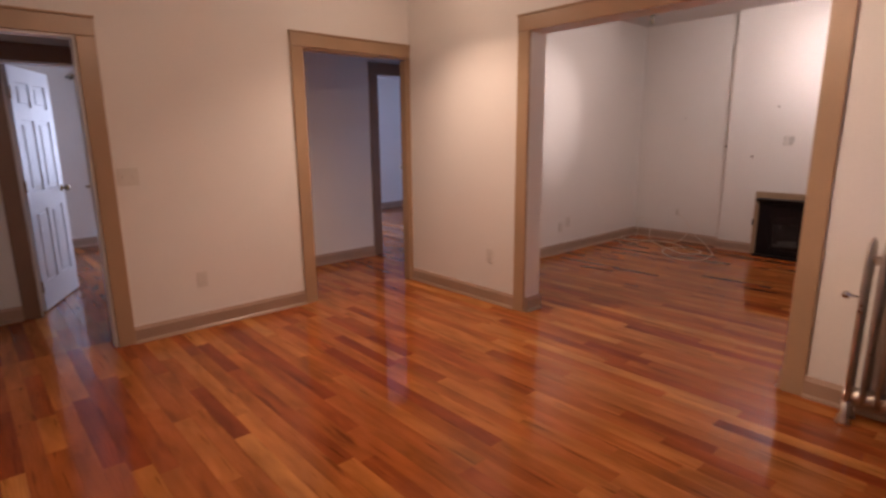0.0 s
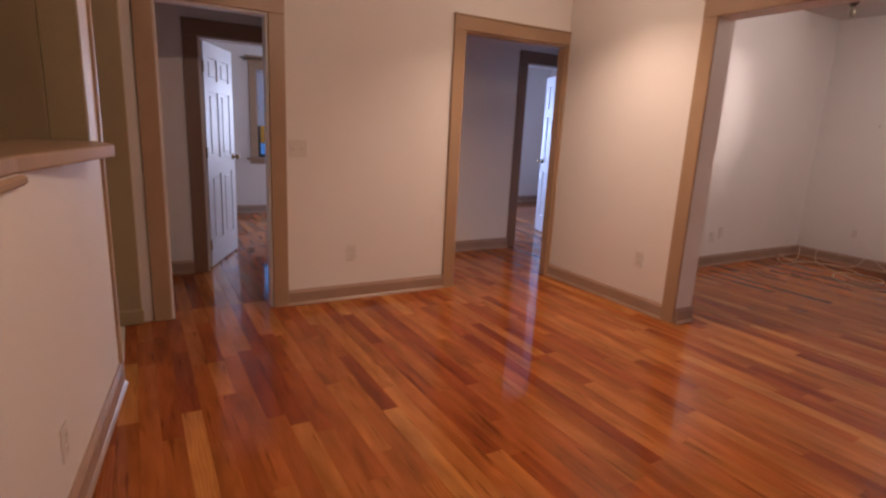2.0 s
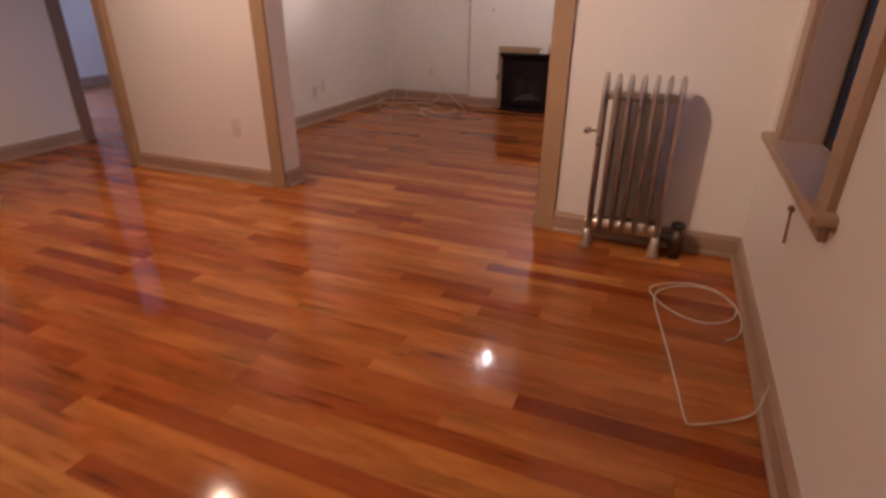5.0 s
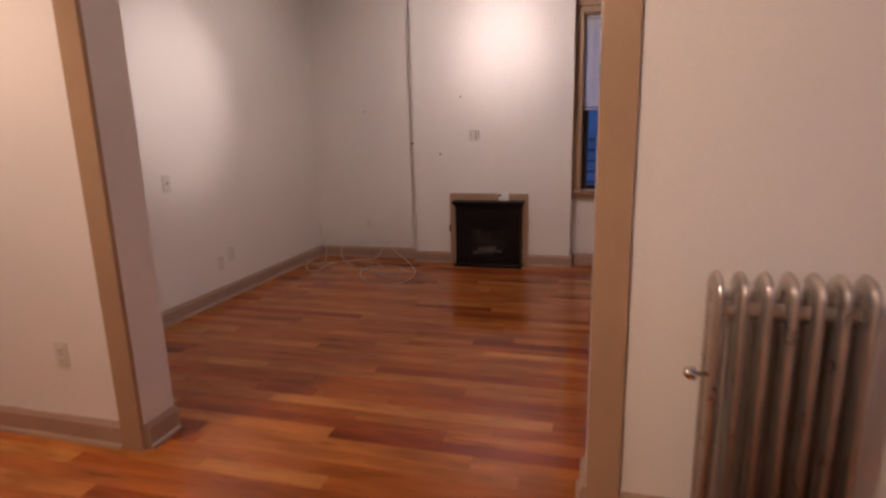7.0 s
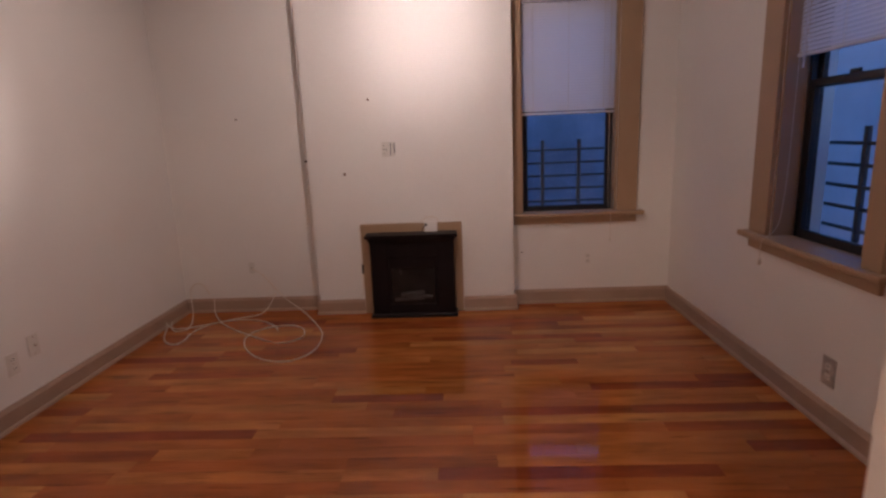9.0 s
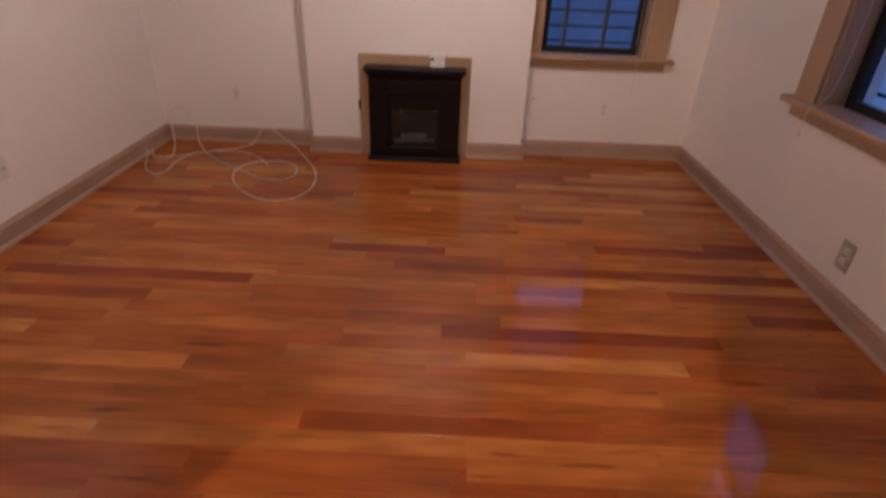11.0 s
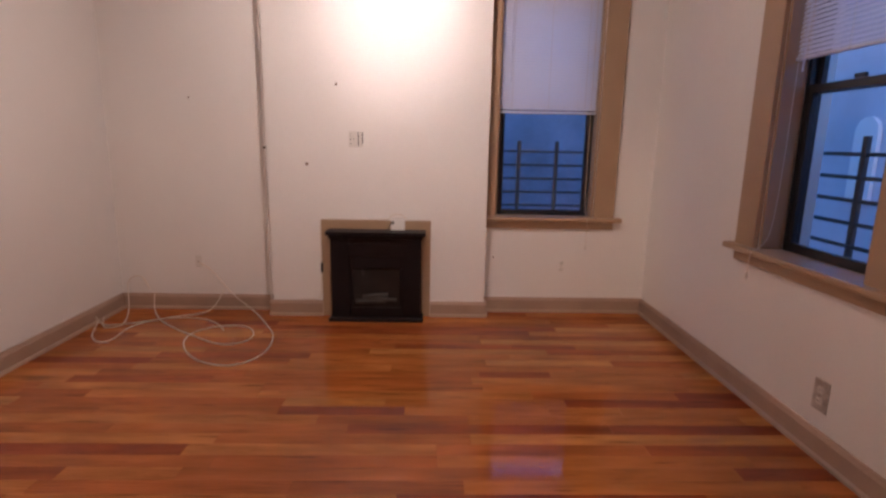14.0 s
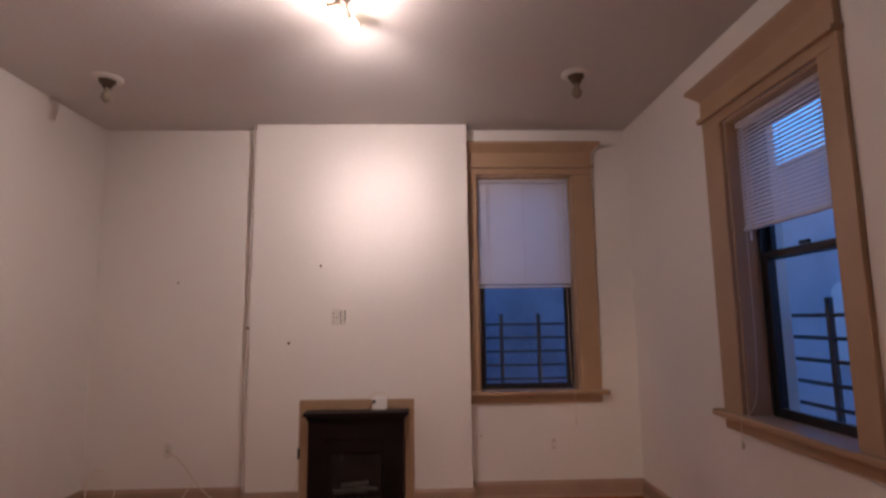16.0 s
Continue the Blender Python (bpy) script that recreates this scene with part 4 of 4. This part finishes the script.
c3 = [(-2.41, 3.51, 0.12), (-2.40, 3.46, 0.03), (-2.33, 3.36, Z), (-2.22, 3.20, 0.012), (-2.06, 3.07, Z), (-1.87, 2.93, Z), (-1.72, 2.82, Z), (-1.60, 2.79, Z), (-1.51, 2.86, Z), (-1.505, 2.98, Z), (-1.57, 3.11, Z), (-1.68, 3.16, Z), (-1.85, 3.10, Z + 0.005),
      (-1.94, 2.96, Z), (-1.88, 2.76, Z), (-1.73, 2.56, Z), (-1.53, 2.46, Z), (-1.39, 2.53, Z), (-1.335, 2.72, Z), (-1.375, 2.98, Z), (-1.48, 3.17, Z), (-1.63, 3.39, 0.03), (-1.78, 3.50, 0.08), (-1.88, 3.525, 0.165), (-1.96, 3.525, 0.28), (-2.03, 3.53, 0.34), (-2.075, 3.535, 0.36)]
tagged(tube("loose_cable", c3, 0.0034, CABLEM), "springy cream cable looped on the floor from the wall jack", "cable")
c4 = [(-2.64, 3.25, 0.02), (-2.57, 3.09, Z), (-2.48, 3.07, 0.010), (-2.44, 3.14, Z), (-2.52, 3.36, 0.04), (-2.60, 3.50, 0.14), (-2.61, 3.525, 0.21), (-2.55, 3.53, 0.26), (-2.48, 3.525, 0.24), (-2.44, 3.50, 0.16)]
tagged(tube("loose_cable", c4, 0.0034, CABLEM), "cream cable arching up against the corner of the wall", "cable")
c5 = [(-1.90, 3.525, 0.15), (-1.93, 3.515, 0.09), (-1.97, 3.48, 0.02), (-2.02, 3.40, Z), (-2.15, 3.345, Z), (-2.30, 3.22, 0.010), (-2.45, 3.13, 0.012), (-2.60, 3.12, Z), (-2.645, 3.17, 0.05)]
tagged(tube("loose_cable", c5, 0.0034, CABLEM), "cream cable lying along the baseboard", "cable")
c6 = [(-1.32, YC - 0.010, 0.118), (-1.20, YC - 0.012, 0.118), (-1.155, YC - 0.008, 0.135), (-1.142, YC - 0.006, 0.20), (-1.142, YC - 0.006, 0.45), (-1.142, YC - 0.006, 0.70), (-1.135, YC - 0.010, 0.720), (-1.00, YC - 0.012, 0.719),
      (-0.70, YC - 0.012, 0.719), (-0.655, YC - 0.012, 0.725), (-0.63, YC - 0.020, 0.755), (-0.58, YC - 0.022, 0.765), (-0.54, YC - 0.020, 0.750), (-0.525, YC - 0.018, 0.722)]
tagged(tube("loose_cable", c6, 0.0026, CABLEM), "thin cream wire tacked round the fireplace surround", "cable")


# ---- kitchen beyond the half wall ----
cab = thing("kitchen_cabinet", "dark brown wooden wall cabinet in the kitchen", "cabinet", (-2.2, -6.22, 1.42))
part("carcass", boxm((-0.4, -0.17, 0), (0.4, 0.15, 0.75), 0.004), CABW, cab)
for s in (-1, 1):
    d = part("door", boxm((min(s * 0.395, s * 0.005), 0.15, 0.01), (max(s * 0.395, s * 0.005), 0.17, 0.74), 0.005), CABW, cab)
    part("handle", cyl(bmesh.new(), (s * 0.05, 0.185, 0.06), (s * 0.05, 0.185, 0.16), 0.006, n=8), CHROME, d)

# ---- outside ----
def arch(w, h, t, n=12):
    """A round-headed slab standing in the y-z plane, t thick towards -x."""
    ring = [(-w / 2, 0), (w / 2, 0)] + [(w / 2 * math.cos(math.pi * i / n), h - w / 2 + w / 2 * math.sin(math.pi * i / n)) for i in range(n + 1)]
    bm = bmesh.new()
    ends = [[bm.verts.new((x, y, z)) for y, z in ring] for x in (0, -t)]
    bm.faces.new(ends[0])
    bm.faces.new(ends[1])
    for i in range(len(ring)):
        j = (i + 1) % len(ring)
        bm.faces.new((ends[0][i], ends[0][j], ends[1][j], ends[1][i]))
    return bm


flat("ground", (-60, -60, -1.3), (60, 60, -1.2), GROUNDM, "grey concrete yard", "ground")
# Wall tops are set by how much sky reaches blinds and floor reflections.
nb = thing("neighbour_building", "pale stand-in building across the yard, cut low for sky light", "building", (5.0, 2.0, -1.2))
part("wall", boxm((0, -14, 0), (0.3, 9, 4.6)), FACADE, nb)
part("coping", boxm((-0.04, -14, 4.6), (0.34, 9, 4.68), 0.01), GROUNDM, nb, "grey stone coping")
w = part("window", arch(0.36, 1.05, 0.05), JAMBW, nb, "pale arched window surround")
w.location = (-0.012, 4.12, 1.82)
p = part("pane", arch(0.30, 0.98, 0.02), LITWIN, w, "dimly lit arched pane")
p.location = (-0.02, 0, 0.03)
for y, z in ((-1.4, 1.5), (-5.0, 1.5)):
    w = part("window", boxm((-0.03, y - 0.5, z), (0.0, y + 0.5, z + 1.5), 0.004), BLACKM, nb)
    part("pane", boxm((-0.036, y - 0.45, z + 0.05), (-0.031, y + 0.45, z + 1.45)), EMBER, w)
nb2 = thing("neighbour_building", "dark stand-in building behind the yard, cut low for sky light", "building", (0, 8.5, -1.2))
part("wall", boxm((-9, 0, 0), (4.9, 0.3, 5.6)), FACADE2, nb2)
part("coping", boxm((-9, -0.04, 5.6), (4.9, 0.34, 5.68), 0.01), GROUNDM, nb2, "grey stone coping")
w = part("window", boxm((-4.5, -0.03, 1.5), (-3.5, 0.0, 3.0), 0.004), BLACKM, nb2)
part("pane", boxm((-4.45, -0.036, 1.55), (-3.55, -0.031, 2.95)), EMBER, w)


# ---- floors: hardwood strips laid along x ----
def plank_mesh(length, width):
    bm = bmesh.new()
    g, b, t = 0.0002, 0.0005, 0.018
    lo, hi = (g, g, -t), (length - g, width - g, 0)
    bot = [bm.verts.new(p) for p in ((lo[0], lo[1], -b), (hi[0], lo[1], -b), (hi[0], hi[1], -b), (lo[0], hi[1], -b))]
    low = [bm.verts.new((v.co.x, v.co.y, -t)) for v in bot]
    top = [bm.verts.new(p) for p in ((lo[0] + b, lo[1] + b, 0), (hi[0] - b, lo[1] + b, 0), (hi[0] - b, hi[1] - b, 0), (lo[0] + b, hi[1] - b, 0))]
    bm.faces.new(top)
    bm.faces.new(low[::-1])
    for i in range(4):
        j = (i + 1) % 4
        bm.faces.new((bot[i], bot[j], top[j], top[i]))
        bm.faces.new((low[i], low[j], bot[j], bot[i]))
    return bm


PW = 0.083
plank_cache = {}


def lay(rng, x0, x1, y0, y1):
    """Board places (x, y, length) row by row."""
    rows = []
    y = y0
    while y < y1 - 0.002:
        x = x0
        ln = 0.05 * rng.randint(3, 16)
        while x < x1 - 0.001:
            if x1 - (x + ln) < 0.16:
                ln = round(x1 - x, 3)
            rows.append((x, y, ln))
            x += ln
            ln = 0.05 * rng.randint(7, 30)
        y += PW
    return rows


def wood_floor(name, label, x0, x1, y0, y1, seed, pick):
    root = thing(name, label, "floor", kind="structure")
    part("subfloor", boxm((x0, y0, -0.06), (x1, y1, -0.019)), SUBFLOOR, root)
    rest = bmesh.new()
    count = 0
    for x, y, ln in lay(random.Random(seed), x0, x1, y0, y1):
        if pick(x + ln / 2, y) and count < 300:
            key = round(ln, 3)
            if key not in plank_cache:
                me = bpy.data.meshes.new("plank")
                bm = plank_mesh(ln, PW)
                bm.to_mesh(me)
                bm.free()
                me.materials.append(OAKP)
                plank_cache[key] = me
            ob = new("plank", plank_cache[key])
            ob.parent = root
            ob.location = (x, y, 0)
            count += 1
        else:
            bm = plank_mesh(ln, PW)
            vs = {}
            for v in bm.verts:
                vs[v] = rest.verts.new((v.co.x + x, v.co.y + y, v.co.z))
            for f in bm.faces:
                rest.faces.new([vs[v] for v in f.verts])
            bm.free()
    if rest.verts:
        tagged(part("planks", rest, OAKI, root), kind="stuff")
    return root


NROW1 = 50
YJ = -0.056
wood_floor("floor_1", "glossy orange-brown hardwood strip floor of the front room", XA - 0.15, XR1, YJ - NROW1 * PW, YJ, 11, lambda x, y: x > -2.7 and y > -3.3)
wood_floor("floor_2", "glossy orange-brown hardwood strip floor before the fireplace", XL, XR2, YJ, YJ + 44 * PW, 12, lambda x, y: True)
wood_floor("floor_3", "dark varnished strip floor of hall and bedrooms", -7.4, XA - 0.15, -4.2, 3.45, 13, lambda x, y: False)
ti = thing("floor_4", "cream tiled kitchen floor", "floor", kind="structure")
part("tile_bed", boxm((XA - 0.01, -6.4, -0.055), (XR1, -3.6, -0.024)), GROUT, ti)
tme = None
for i in range(14):
    for j in range(9):
        x, y = XA - 0.01 + i * 0.31, -3.91 - j * 0.31
        if y < -6.4 or x + 0.31 > XR1 or (x + 0.31 > KW0[0] and y + 0.31 > KW0[1] - 0.119 * (x + 0.31 - KW0[0])):
            continue
        if tme is None:
            t0 = part("tile", boxm((0, 0, -0.024), (0.306, 0.306, 0.002), 0.003), TILE, ti)
            t0.location = (x, y, 0)
            tme = t0.data
        else:
            tt = new("tile", tme)
            tt.parent = ti
            tt.location = (x, y, 0)
